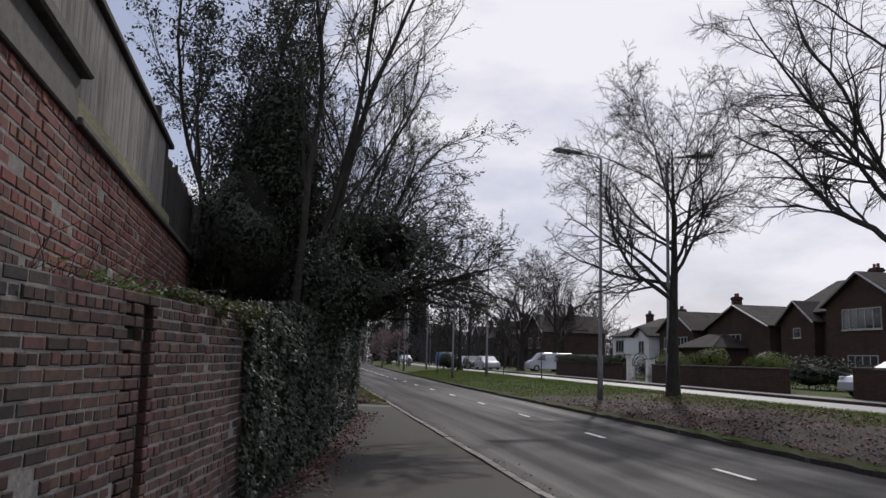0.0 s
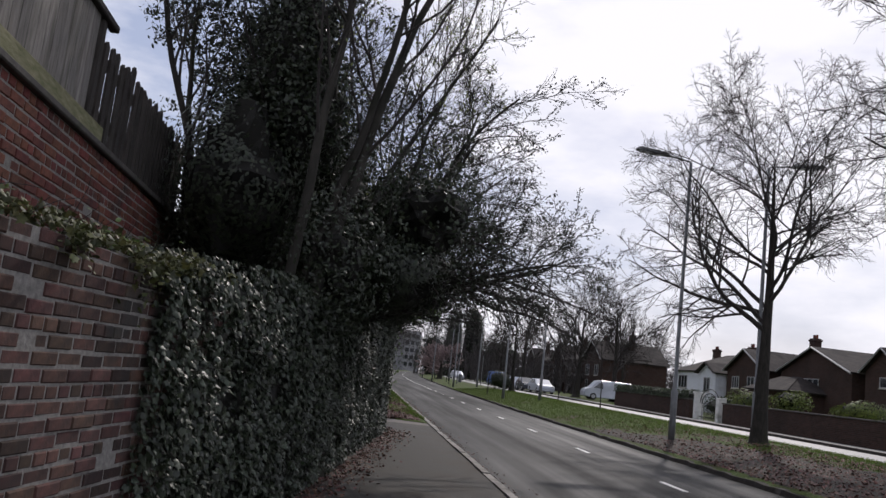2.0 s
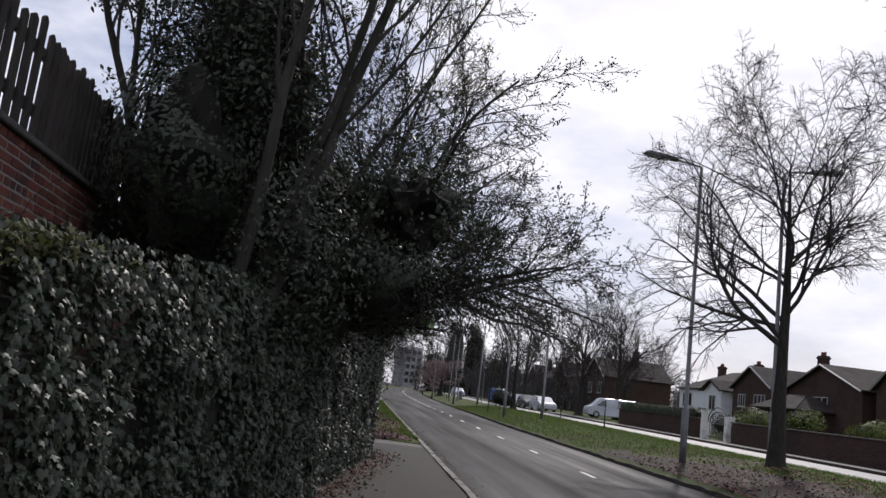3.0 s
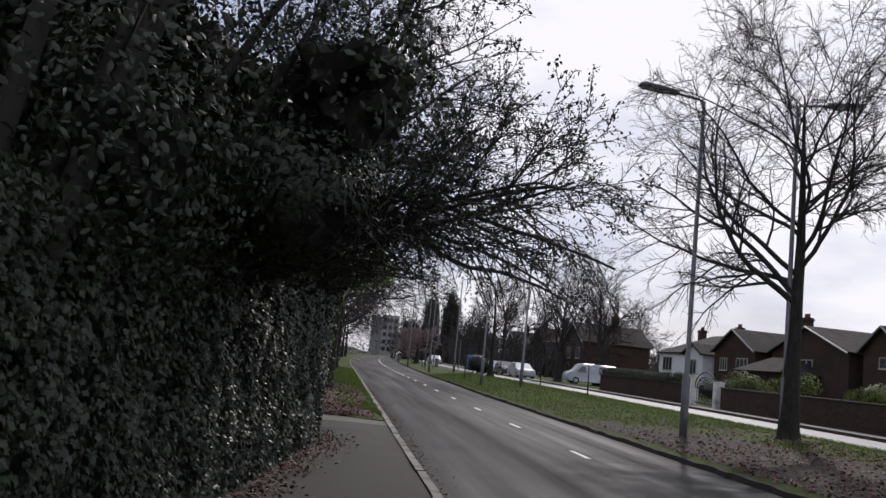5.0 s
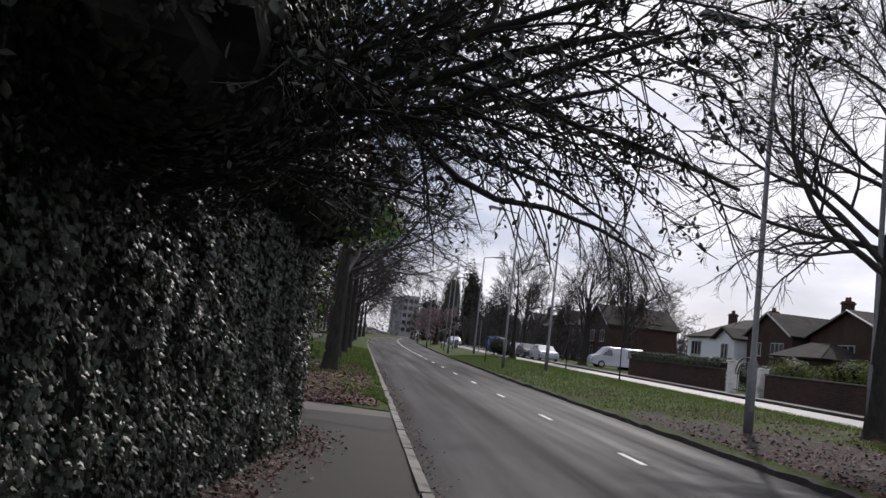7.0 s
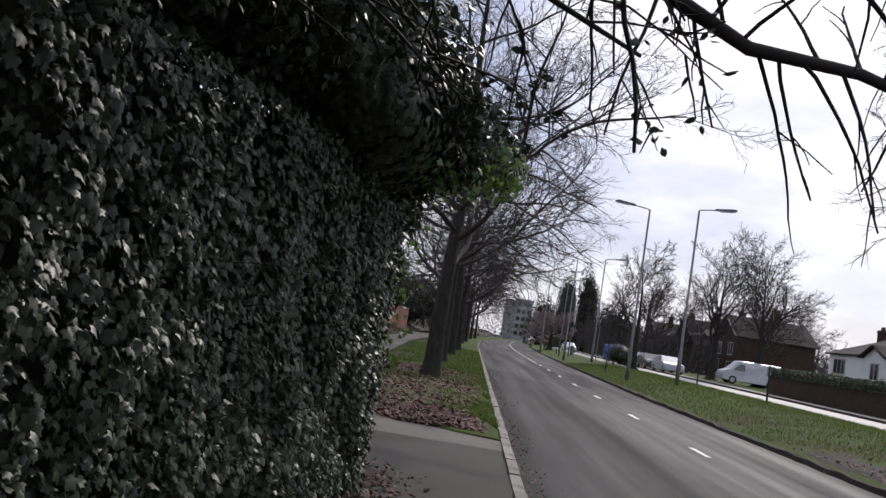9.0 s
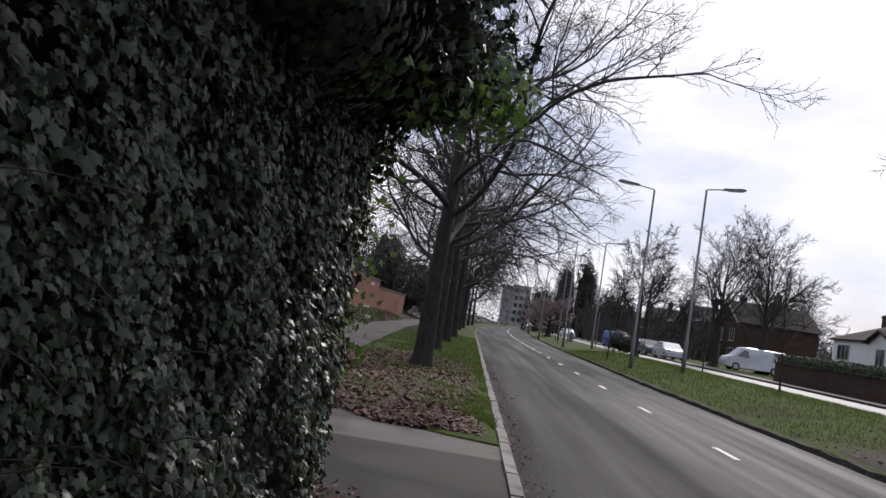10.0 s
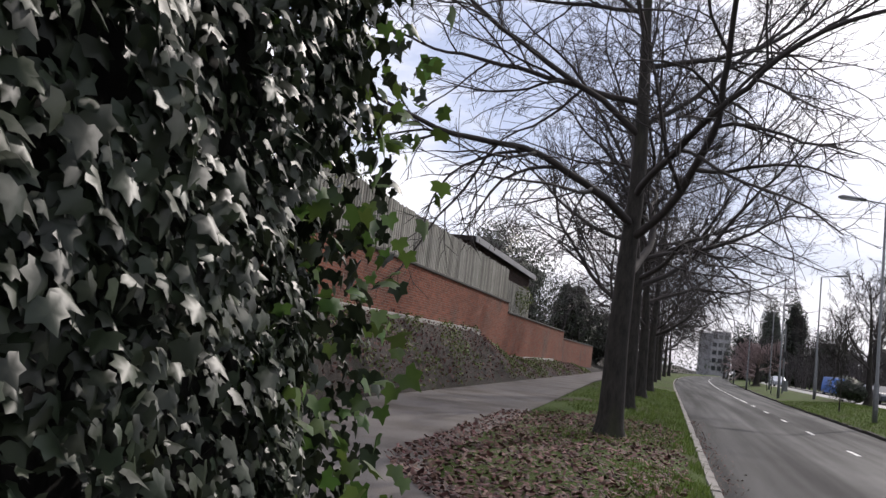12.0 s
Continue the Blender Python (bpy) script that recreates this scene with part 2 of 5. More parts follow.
M_HEDGE = mat("hedge_leaf", (0.014, 0.025, 0.009), (0.035, 0.055, 0.018), 4, 0.6, 0, island=0.45, trans=0.1)
# Lit copy of hedge_leaf: sunlight is put into its paler, yellower green.
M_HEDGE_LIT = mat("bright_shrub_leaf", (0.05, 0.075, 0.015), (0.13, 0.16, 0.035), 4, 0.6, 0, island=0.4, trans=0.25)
# Near-black: the shade deep in foliage, put into the colour of cores and backing.
M_CORE = mat("foliage_shade", (0.005, 0.0045, 0.0035), (0.012, 0.011, 0.008), 12, 0.98, 0.8)
M_STEEL = mat("grey_painted_steel", (0.11, 0.115, 0.12), (0.17, 0.175, 0.18), 8, 0.55, 0.15, metal=0.3)
M_LAMPGLASS = mat("lamp_bowl", (0.4, 0.4, 0.4), (0.5, 0.5, 0.5), 3, 0.3, 0)
M_RENDER_WHITE = mat("white_render", (0.52, 0.54, 0.58), (0.66, 0.68, 0.72), 5, 0.9, 0.3, spot=(0.48, 0.49, 0.5), spot_scale=0.6)
M_ROOF = tile_mat("dark_roof_tile", (0.03, 0.026, 0.026), (0.05, 0.042, 0.040), (0.018, 0.016, 0.016), 0.3, 0.17)
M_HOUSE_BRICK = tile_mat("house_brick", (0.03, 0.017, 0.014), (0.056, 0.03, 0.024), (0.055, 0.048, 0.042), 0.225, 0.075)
M_FRAME = mat("white_frame", (0.22, 0.22, 0.22), (0.34, 0.34, 0.34), 4, 0.5, 0)
M_PANE = mat("window_pane", (0.02, 0.023, 0.027), (0.04, 0.045, 0.05), 1, 0.08, 0, spec=0.8)
M_GATE_WHITE = mat("white_gatepost", (0.5, 0.5, 0.48), (0.7, 0.7, 0.67), 6, 0.85, 0.3, spot=(0.3, 0.3, 0.27), spot_scale=2)
M_IRON = mat("black_iron", (0.02, 0.02, 0.02), (0.04, 0.04, 0.04), 8, 0.5, 0.2, metal=0.5)
M_CAR_WHITE = mat("silver_white_car_paint", (0.36, 0.38, 0.43), (0.44, 0.46, 0.51), 2, 0.3, 0, metal=0.2)
M_CAR_DARK = mat("dark_car_paint", (0.05, 0.055, 0.065), (0.08, 0.085, 0.1), 2, 0.25, 0, metal=0.3)
M_CAR_BLUE = mat("blue_sheet", (0.02, 0.09, 0.35), (0.04, 0.15, 0.5), 2, 0.5, 0.1)
M_TYRE = mat("tyre_rubber", (0.015, 0.015, 0.015), (0.03, 0.03, 0.03), 20, 0.85, 0.2)
M_RIM = mat("wheel_rim", (0.3, 0.3, 0.31), (0.45, 0.45, 0.46), 5, 0.4, 0, metal=0.7)
M_RED = mat("tail_light", (0.3, 0.02, 0.02), (0.4, 0.03, 0.03), 4, 0.3, 0)
M_CONCRETE = mat("tower_concrete", (0.2, 0.2, 0.21), (0.3, 0.3, 0.31), 1, 0.9, 0.1)
M_BLACK = mat("gap_shade", (0.01, 0.009, 0.008), (0.022, 0.02, 0.018), 8, 0.95, 0.3)
M_PINKTWIG = mat("blossom_twig", (0.2, 0.14, 0.14), (0.34, 0.26, 0.25), 3, 0.8, 0)
M_FARWOOD = mat("far_wood_twig", (0.03, 0.026, 0.026), (0.06, 0.052, 0.052), 2, 0.95, 0)


# ---- building blocks ----
class Geo:
    """Vertices and faces of one mesh in the making."""

    def __init__(self):
        self.v, self.f = [], []

    def add(self, vs, fs):
        k = len(self.v)
        self.v += [tuple(p) for p in vs]
        self.f += [tuple(i + k for i in f) for f in fs]
        return self

    def box(self, x0, y0, z0, x1, y1, z1, c=0.0):
        """A box; c cuts its edges off."""
        if not c:
            return self.add([(x, y, z) for x in (x0, x1) for y in (y0, y1) for z in (z0, z1)],
                            [(0, 1, 3, 2), (4, 6, 7, 5), (0, 4, 5, 1), (2, 3, 7, 6), (0, 2, 6, 4), (1, 5, 7, 3)])
        bm = bmesh.new()
        bmesh.ops.create_cube(bm, size=1)
        for p in bm.verts:
            p.co = ((x0 + x1) / 2 + p.co.x * (x1 - x0), (y0 + y1) / 2 + p.co.y * (y1 - y0), (z0 + z1) / 2 + p.co.z * (z1 - z0))
        bmesh.ops.bevel(bm, geom=bm.edges[:], offset=c, segments=1, affect="EDGES")
        bm.verts.index_update()
        self.add([p.co[:] for p in bm.verts], [[p.index for p in f.verts] for f in bm.faces])
        bm.free()
        return self

    def tube(self, pts, radii, n=6, cap=True):
        pts = np.asarray(pts, float)
        k = len(self.v)
        d = np.gradient(pts, axis=0)
        d /= np.linalg.norm(d, axis=1)[:, None] + 1e-9
        ref = np.array((0.31, 0.17, 1.0)) if abs(d[0][2]) < 0.9 else np.array((1.0, 0.21, 0.0))
        u = np.cross(d, ref)
        u /= np.linalg.norm(u, axis=1)[:, None] + 1e-9
        w = np.cross(d, u)
        a = np.arange(n) * 2 * math.pi / n
        ring = pts[:, None] + np.asarray(radii, float)[:, None, None] * (np.cos(a)[None, :, None] * u[:, None] + np.sin(a)[None, :, None] * w[:, None])
        self.v += [tuple(p) for p in ring.reshape(-1, 3)]
        for i in range(len(pts) - 1):
            for j in range(n):
                a0, a1 = k + i * n + j, k + i * n + (j + 1) % n
                self.f.append((a0, a1, a1 + n, a0 + n))
        if cap:
            self.f.append(tuple(k + j for j in reversed(range(n))))
            self.f.append(tuple(k + (len(pts) - 1) * n + j for j in range(n)))
        return self

    def prism(self, profile, axis, lo, hi):
        """A closed outline (two coordinates) drawn out along an axis from lo to hi."""
        n = len(profile)
        put = {"x": lambda p, h: (h, p[0], p[1]), "y": lambda p, h: (p[0], h, p[1]), "z": lambda p, h: (p[0], p[1], h)}[axis]
        return self.add([put(p, h) for h in (lo, hi) for p in profile],
                        [tuple(reversed(range(n))), tuple(range(n, 2 * n))] + [(i, (i + 1) % n, (i + 1) % n + n, i + n) for i in range(n)])

    def mesh(self, name, material, smooth=False):
        me = bpy.data.meshes.new(name)
        me.from_pydata(self.v, [], self.f)
        me.materials.append(material)
        bm = bmesh.new()
        bm.from_mesh(me)
        if len(bm.faces) < 60000:
            bmesh.ops.recalc_face_normals(bm, faces=bm.faces)
            bm.to_mesh(me)
        bm.free()
        if smooth:
            me.shade_smooth()
        return me


def quick_mesh(name, verts, faces, material, smooth=False):
    """A mesh of many faces, all with the same number of corners, from arrays."""
    me = bpy.data.meshes.new(name)
    verts, faces = np.asarray(verts, np.float32), np.asarray(faces, np.int32)
    me.vertices.add(len(verts))
    me.vertices.foreach_set("co", verts.ravel())
    me.loops.add(faces.size)
    me.loops.foreach_set("vertex_index", faces.ravel())
    me.polygons.add(len(faces))
    me.polygons.foreach_set("loop_start", np.arange(len(faces), dtype=np.int32) * faces.shape[1])
    me.update(calc_edges=True)
    me.materials.append(material)
    if smooth:
        me.shade_smooth()
    return me


def empty(name, at=(0, 0, 0)):
    ob = new(name)
    ob.location = at
    ob.empty_display_size = 0.1
    return ob


def part(name, geo, material, parent, label="", smooth=False):
    me = geo if isinstance(geo, bpy.types.Mesh) else geo.mesh(name, material, smooth)
    ob = new(name, me)
    if parent is not None:
        ob.parent = parent
        o, chain = parent, Vector((0, 0, 0))
        while o is not None:
            chain += o.location
            o = o.parent
        ob.location = -chain
    if label:
        ob["label"] = label
    return ob


def whole(name, geo, material, label, category, kind="", group="", smooth=False):
    me = geo if isinstance(geo, bpy.types.Mesh) else geo.mesh(name, material, smooth)
    return tagged(new(name, me), label, category, group, kind)


RNG = np.random.default_rng(7)

IVY_SHAPE = np.array([(0, 0), (0.2, -0.17), (0.5, -0.1), (0.4, 0.14), (0.5, 0.42), (0.2, 0.5), (0, 0.9),
                      (-0.2, 0.5), (-0.5, 0.42), (-0.4, 0.14), (-0.5, -0.1), (-0.2, -0.17)])
OVAL_SHAPE = np.array([(0, 0), (0.26, 0.35), (0.2, 0.72), (0, 1.0), (-0.2, 0.72), (-0.26, 0.35)])
KITE_SHAPE = np.array([(0, 0), (0.3, 0.42), (0, 1.0), (-0.3, 0.42)])


def leaves(pos, normal, down, size, shape, fold=0.18):
    """Vertices and triangles of many leaves. Each hangs at pos, faces normal and points along down, folded a little at its midrib."""
    n, k = len(pos), len(shape)
    nn = normal / (np.linalg.norm(normal, axis=1)[:, None] + 1e-9)
    dd = down - (down * nn).sum(1)[:, None] * nn
    dd /= np.linalg.norm(dd, axis=1)[:, None] + 1e-9
    ss = np.cross(nn, dd)
    pts = np.vstack([[(0, 0.32)], shape])
    lift = -np.abs(pts[:, 0]) * fold * 2 - 0.25 * fold * pts[:, 1] ** 2 * 2
    v = pos[:, None] + size[:, None, None] * (pts[None, :, 0, None] * ss[:, None] + pts[None, :, 1, None] * dd[:, None] + lift[None, :, None] * nn[:, None])
    tri = np.array([(0, i, i % k + 1) for i in range(1, k + 1)])
    f = tri[None] + (np.arange(n) * (k + 1))[:, None, None]
    return v.reshape(-1, 3), f.reshape(-1, 3)


def leaf_mesh(name, pos, normal, down, size, shape, material, fold=0.18):
    v, f = leaves(np.asarray(pos, float), np.asarray(normal, float), np.asarray(down, float), np.asarray(size, float), shape, fold)
    return quick_mesh(name, v, f, material)


def blob_points(n, centre, radii, shell=0.45, lump=0.35, seed=0):
    """Points in a lumpy cloud about a centre, thicker towards its skin, with gaps."""
    rng = np.random.default_rng(seed)
    d = rng.normal(size=(n, 3))
    d /= np.linalg.norm(d, axis=1)[:, None]
    lobes = rng.normal(size=(14, 3))
    lobes /= np.linalg.norm(lobes, axis=1)[:, None]
    amp = rng.uniform(-lump, lump, 14)
    bulge = 1 + (np.exp(6 * (d @ lobes.T - 1)) * amp).sum(1)
    r = (1 - shell * rng.random(n) ** 1.3) * bulge
    return np.asarray(centre) + d * r[:, None] * np.asarray(radii), d


class Bush:
    """Grows branches as bent tubes."""

    def __init__(self, seed):
        self.rnd = random.Random(seed)
        self.thick, self.thin = [], []

    def grow(self, p, d, length, r, level, spec):
        rnd = self.rnd
        s = spec[level]
        n = max(3, int(length / s.get("step", 0.35)) + 1)
        wob, up, (px, py, pz) = s.get("wob", 0.1), s.get("up", 0.05), s.get("pull", (0, 0, 0))
        dx, dy, dz = d
        m = 1 / math.sqrt(dx * dx + dy * dy + dz * dz)
        dx, dy, dz = dx * m, dy * m, dz * m
        x, y, z = p
        pts, dirs, h = [(x, y, z)], [(dx, dy, dz)], length / n
        for i in range(n):
            dx, dy, dz = dx + rnd.gauss(0, wob) + px, dy + rnd.gauss(0, wob) + py, dz + rnd.gauss(0, wob) + up + pz
            m = 1 / math.sqrt(dx * dx + dy * dy + dz * dz)
            dx, dy, dz = dx * m, dy * m, dz * m
            x, y, z = x + dx * h, y + dy * h, z + dz * h
            dirs.append((dx, dy, dz))
            pts.append((x, y, z))
        k, tp = 1 - s.get("taper", 0.35), s.get("tpow", 1.0)
        rad = [r * (1 - k * (i / n) ** tp) for i in range(n + 1)]
        (self.thick if level <= spec[0].get("thick", 1) else self.thin).append((np.array(pts), np.array(rad), level))
        if level + 1 >= len(spec):
            return
        c = spec[level + 1]
        kids = rnd.randint(*c["n"])
        f0 = c.get("from", 0.25)
        for j in range(kids):
            f = f0 + (1 - f0) * (j + rnd.random()) / kids
            q = min(f, 0.999) * n
            i = int(q)
            q -= i
            a0, a1, (bx, by, bz) = pts[i], pts[i + 1], dirs[i]
            sx, sy, sz = rnd.gauss(0, 1), rnd.gauss(0, 1), rnd.gauss(0, 1)
            sx, sy, sz = by * sz - bz * sy, bz * sx - bx * sz, bx * sy - by * sx
            m = 1 / (math.sqrt(sx * sx + sy * sy + sz * sz) + 1e-9)
            a = radians(rnd.uniform(*c["angle"]))
            ca, sa = math.cos(a), math.sin(a) * m
            ln = length * rnd.uniform(*c["len"]) * (1 - 0.45 * f * c.get("short", 1.0))
            self.grow((a0[0] + (a1[0] - a0[0]) * q, a0[1] + (a1[1] - a0[1]) * q, a0[2] + (a1[2] - a0[2]) * q),
                      (bx * ca + sx * sa, by * ca + sy * sa, bz * ca + sz * sa), ln, max(rad[i] * c.get("rr", 0.55), c.get("rmin", 0.003)), level + 1, spec)

    def clear(self, x0, x1, y0, y1, z1):
        """Cuts back what hangs into the headroom of the footway."""
        def free(pts):
            return not ((pts[:, 0] > x0) & (pts[:, 0] < x1) & (pts[:, 1] > y0) & (pts[:, 1] < y1) & (pts[:, 2] < z1)).any()
        self.thick = [q for q in self.thick if free(q[0])]
        self.thin = [q for q in self.thin if free(q[0])]

    def mesh(self, which, name, material, sides=(8, 6, 5, 3, 3, 3)):
        V, F, k = [], [], 0
        for pts, rad, level in which:
            n = sides[min(level, len(sides) - 1)]
            d = np.gradient(pts, axis=0)
            d /= np.linalg.norm(d, axis=1)[:, None] + 1e-9
            ref = np.array((0.31, 0.17, 1.0)) if abs(d[0][2]) < 0.85 else np.array((1.0, 0.21, 0.0))
            u = np.cross(d, ref)
            u /= np.linalg.norm(u, axis=1)[:, None] + 1e-9
            w = np.cross(d, u)
            a = np.arange(n) * 2 * math.pi / n
            ring = pts[:, None] + rad[:, None, None] * (np.cos(a)[None, :, None] * u[:, None] + np.sin(a)[None, :, None] * w[:, None])
            V.append(ring.reshape(-1, 3))
            m = len(pts)
            i, j = np.meshgrid(np.arange(m - 1), np.arange(n), indexing="ij")
            a0, a1 = (k + i * n + j).ravel(), (k + i * n + (j + 1) % n).ravel()
            F.append(np.stack([a0, a1, a1 + n, a0 + n], 1))
            k += m * n
        return quick_mesh(name, np.vstack(V), np.vstack(F), material, smooth=True)


def leaf_on_twigs(bush, name, count, size, shape, material, spread=0.06, seed=1, parents=None):
    """Leaves set along the thinnest branches of a bush."""
    rng = np.random.default_rng(seed)
    src = bush.thin if parents is None else parents
    pick = rng.integers(0, len(src), count)
    pos = np.empty((count, 3))
    for i, q in enumerate(pick):
        pts = src[q][0]
        x = rng.uniform(0.25, 0.999) * (len(pts) - 1)
        j = int(x)
        pos[i] = pts[j] + (pts[j + 1] - pts[j]) * (x - j)
    pos += rng.normal(size=pos.shape) * spread
    return leaf_mesh(name, pos, rng.normal(size=(count, 3)) + (0, 0, 0.6), rng.normal(size=(count, 3)) + (0, 0, -0.5), rng.uniform(*size, count), shape, material)

# ---- ground, roads, kerbs ----
KERB_X, MEDIAN_X, SERVICE_X0, SERVICE_X1, FRONT_X = 2.72, 8.5, 15.4, 18.9, 20.6


def bend(y):
    """How far the road has swung to the right, far along it."""
    return 0.0003 * max(0.0, y - 75) ** 2


def widen(y):
    """How much further off the right edge of the carriageway lies as the road widens."""
    return min(1.6, 0.02 * max(0.0, y - 45))


def sheet(xs, ys, height, shift=lambda x, y: 0.0):
    g = Geo()
    n = len(ys)
    g.v = [(x + bend(y) + shift(x, y), y, height(x, y)) for x in xs for y in ys]
    g.f = [(i * n + j, (i + 1) * n + j, (i + 1) * n + j + 1, i * n + j + 1) for i in range(len(xs) - 1) for j in range(n - 1)]
    return g


def ribbon(x0, x1, z0, z1, ys, shift=lambda y: 0.0, wob=0.0):
    """A long low bar that follows the road; wob makes its top and sides uneven."""
    g = Geo()
    for y in ys:
        k, w = bend(y) + shift(y), wob * noise.noise((y * 1.7, x0, 2.0))
        g.v += [(x0 + k + w, y, z0), (x1 + k + w, y, z0), (x1 + k + w, y, z1 + 0.5 * w), (x0 + k + 0.02 + w, y, z1 + 0.4 * w)]
    g.f = [(4 * i + a, 4 * i + b, 4 * i + 4 + b, 4 * i + 4 + a) for i in range(len(ys) - 1) for a, b in ((0, 1), (1, 2), (2, 3), (3, 0))]
    return g


def spread(a, b, step):
    return list(np.linspace(a, b, max(2, int(round((b - a) / step)) + 1)))


def rough(x, y, k=1.0):
    return k * (0.03 * noise.noise((x * 0.9, y * 0.9, 3.1)) + 0.012 * noise.noise((x * 4, y * 4, 1.7)))


whole("ground", Geo().box(-1500, -1500, -0.6, 1500, 1500, -0.25), M_SOIL, "dark earth that carries on to the horizon", "ground", "structure")
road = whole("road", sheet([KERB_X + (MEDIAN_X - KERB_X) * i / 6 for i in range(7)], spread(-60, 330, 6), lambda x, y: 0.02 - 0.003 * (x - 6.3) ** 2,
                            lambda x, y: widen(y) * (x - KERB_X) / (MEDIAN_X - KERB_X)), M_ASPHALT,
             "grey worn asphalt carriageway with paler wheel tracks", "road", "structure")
for i in range(-8, 34):
    y = 11.3 + 5.8 * i
    half = 0.56 if y < 66 else 1.9
    x = 6.19 + bend(y) + 0.3 * widen(y)
    lean = 0.0006 * max(0.0, y - 75)
    part("lane_dash", Geo().prism([(x - 0.05 - lean * half, y - half), (x + 0.05 - lean * half, y - half), (x + 0.05 + lean * half, y + half), (x - 0.05 + lean * half, y + half)], "z", 0.021, 0.0255), M_PAINT, road, "worn white lane dash")


def path_edge(y):
    """The right edge of the footway: the kerb at first, then the bend away from the road round the grass."""
    if y < 25.2:
        return 2.6
    if y < 29.0:
        k = (y - 25.2) / 3.8
        return 2.6 - 3.2 * k ** 0.55
    return max(-1.9, -0.6 - 0.033 * (y - 29.0))


def footway(name, ys, left, material, label):
    pv = Geo()
    for y in ys:
        e = path_edge(y)
        pv.v += [(left + (e - left) * k / 6, y, 0.1 + 0.006 * noise.noise((left + k, y, 0)) + (0.0 if y < 30 else 0.0015 * (y - 30))) for k in range(7)]
    pv.f = [(i * 7 + k, i * 7 + k + 1, (i + 1) * 7 + k + 1, (i + 1) * 7 + k) for i in range(len(ys) - 1) for k in range(6)]
    whole(name, pv, material, label, "pavement", "structure")


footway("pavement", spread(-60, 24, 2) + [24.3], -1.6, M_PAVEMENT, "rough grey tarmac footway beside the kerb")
footway("pavement_path", spread(24.3, 30, 0.3) + spread(31, 110, 2), -6.5, M_DIRT_PATH, "dusty pale brown path bending away from the road")

vl = Geo()
ys = spread(25.2, 30, 0.2) + spread(30.5, 60, 0.5) + spread(62, 330, 6)
for y in ys:
    e = path_edge(y)
    for k in range(15):
        x = e + (2.6 - e) * k / 14 + bend(y)
        hump = 0.13 * math.sin(math.pi * k / 14) * min(1, (y - 25.2) / 4)
        vl.v.append((x, y, 0.104 + hump + max(0.0, rough(x, y, 1.2) + 0.01) * (0 < k < 14)))
vl.f = [(i * 15 + k, i * 15 + k + 1, (i + 1) * 15 + k + 1, (i + 1) * 15 + k) for i in range(len(ys) - 1) for k in range(14)]
whole("verge_left", vl, M_GRASS, "grass verge with worn earth round the street trees", "verge", "structure", smooth=True)


def verge_z(x):
    return float(np.interp(x, [MEDIAN_X, MEDIAN_X + 1.3, MEDIAN_X + 3.3, MEDIAN_X + 5.2, SERVICE_X0], [0.1, 0.29, 0.48, 0.48, 0.37]))


whole("verge_middle", sheet([MEDIAN_X + (SERVICE_X0 - MEDIAN_X) * i / 22 for i in range(23)], spread(-60, 70, 0.5) + spread(72, 330, 5), lambda x, y: verge_z(x) + rough(x, y), lambda x, y: widen(y) * (SERVICE_X0 - x) / (SERVICE_X0 - MEDIAN_X)),
      M_GRASS, "grass verge between the carriageway and the side road, bare under the tree", "verge", "structure", smooth=True)
earth = Geo()
ys = spread(3, 30.5, 0.4)
for y in ys:
    right = 8.75 + 3.1 * math.sin(math.pi * min(1, max(0, (y - 2) / 29))) ** 0.6 + 0.9 * noise.noise((y * 0.6, 4.0, 0)) + 0.4 * noise.noise((y * 1.9, 1.0, 0))
    for k in range(9):
        x = 8.6 + (right - 8.6) * k / 8
        earth.v.append((x, y, verge_z(x) + rough(x, y) + (0.022 if 0 < k < 8 else -0.02)))
earth.f = [(i * 9 + k, i * 9 + k + 1, (i + 1) * 9 + k + 1, (i + 1) * 9 + k) for i in range(len(ys) - 1) for k in range(8)]
whole("verge_earth", earth, M_SOIL, "bare trodden earth under the street trees on the verge", "ground", "structure", smooth=True)
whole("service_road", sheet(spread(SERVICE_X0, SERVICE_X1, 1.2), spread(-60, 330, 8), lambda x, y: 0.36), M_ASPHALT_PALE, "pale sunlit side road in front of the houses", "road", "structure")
whole("pavement_far", sheet(spread(SERVICE_X1 + 0.13, FRONT_X, 0.8), spread(-60, 330, 8), lambda x, y: 0.46), M_PATH, "grey footway along the garden walls", "pavement", "structure")
whole("garden_ground", sheet(spread(FRONT_X, 140, 6), spread(-60, 330, 8), lambda x, y: 0.45), M_GRASS, "front gardens and the land behind the houses", "ground", "structure")
whole("left_ground", sheet(spread(-120, -6.5, 6), spread(24, 330, 6), lambda x, y: 0.12 + (0 if x > -8 else 2.0)), M_SOIL, "raised ground behind the walls", "ground", "structure")
def wall_x(y):
    """The face of the lower brick wall."""
    return -1.847 + 0.155 * y


tg = Geo()
ys = spread(3.2, 9.4, 0.3)
for y in ys:
    edge = wall_x(y) - 0.1
    for k in range(6):
        x = -1.75 + (edge + 1.75) * k / 5
        tg.v.append((x, y, 1.85 + rough(x, y, 2.0) + 0.05 * (5 - k) / 5))
tg.f = [(i * 6 + k, i * 6 + k + 1, (i + 1) * 6 + k + 1, (i + 1) * 6 + k) for i in range(len(ys) - 1) for k in range(5)]
whole("terrace_ground", tg, M_SOIL, "earth bed on the ledge between the two brick walls", "ground", "structure", smooth=True)
whole("upper_ground", sheet(spread(-60, -1.7, 4), spread(-40, 24, 4), lambda x, y: 2.9), M_SOIL, "garden ground held up by the upper wall", "ground", "structure")

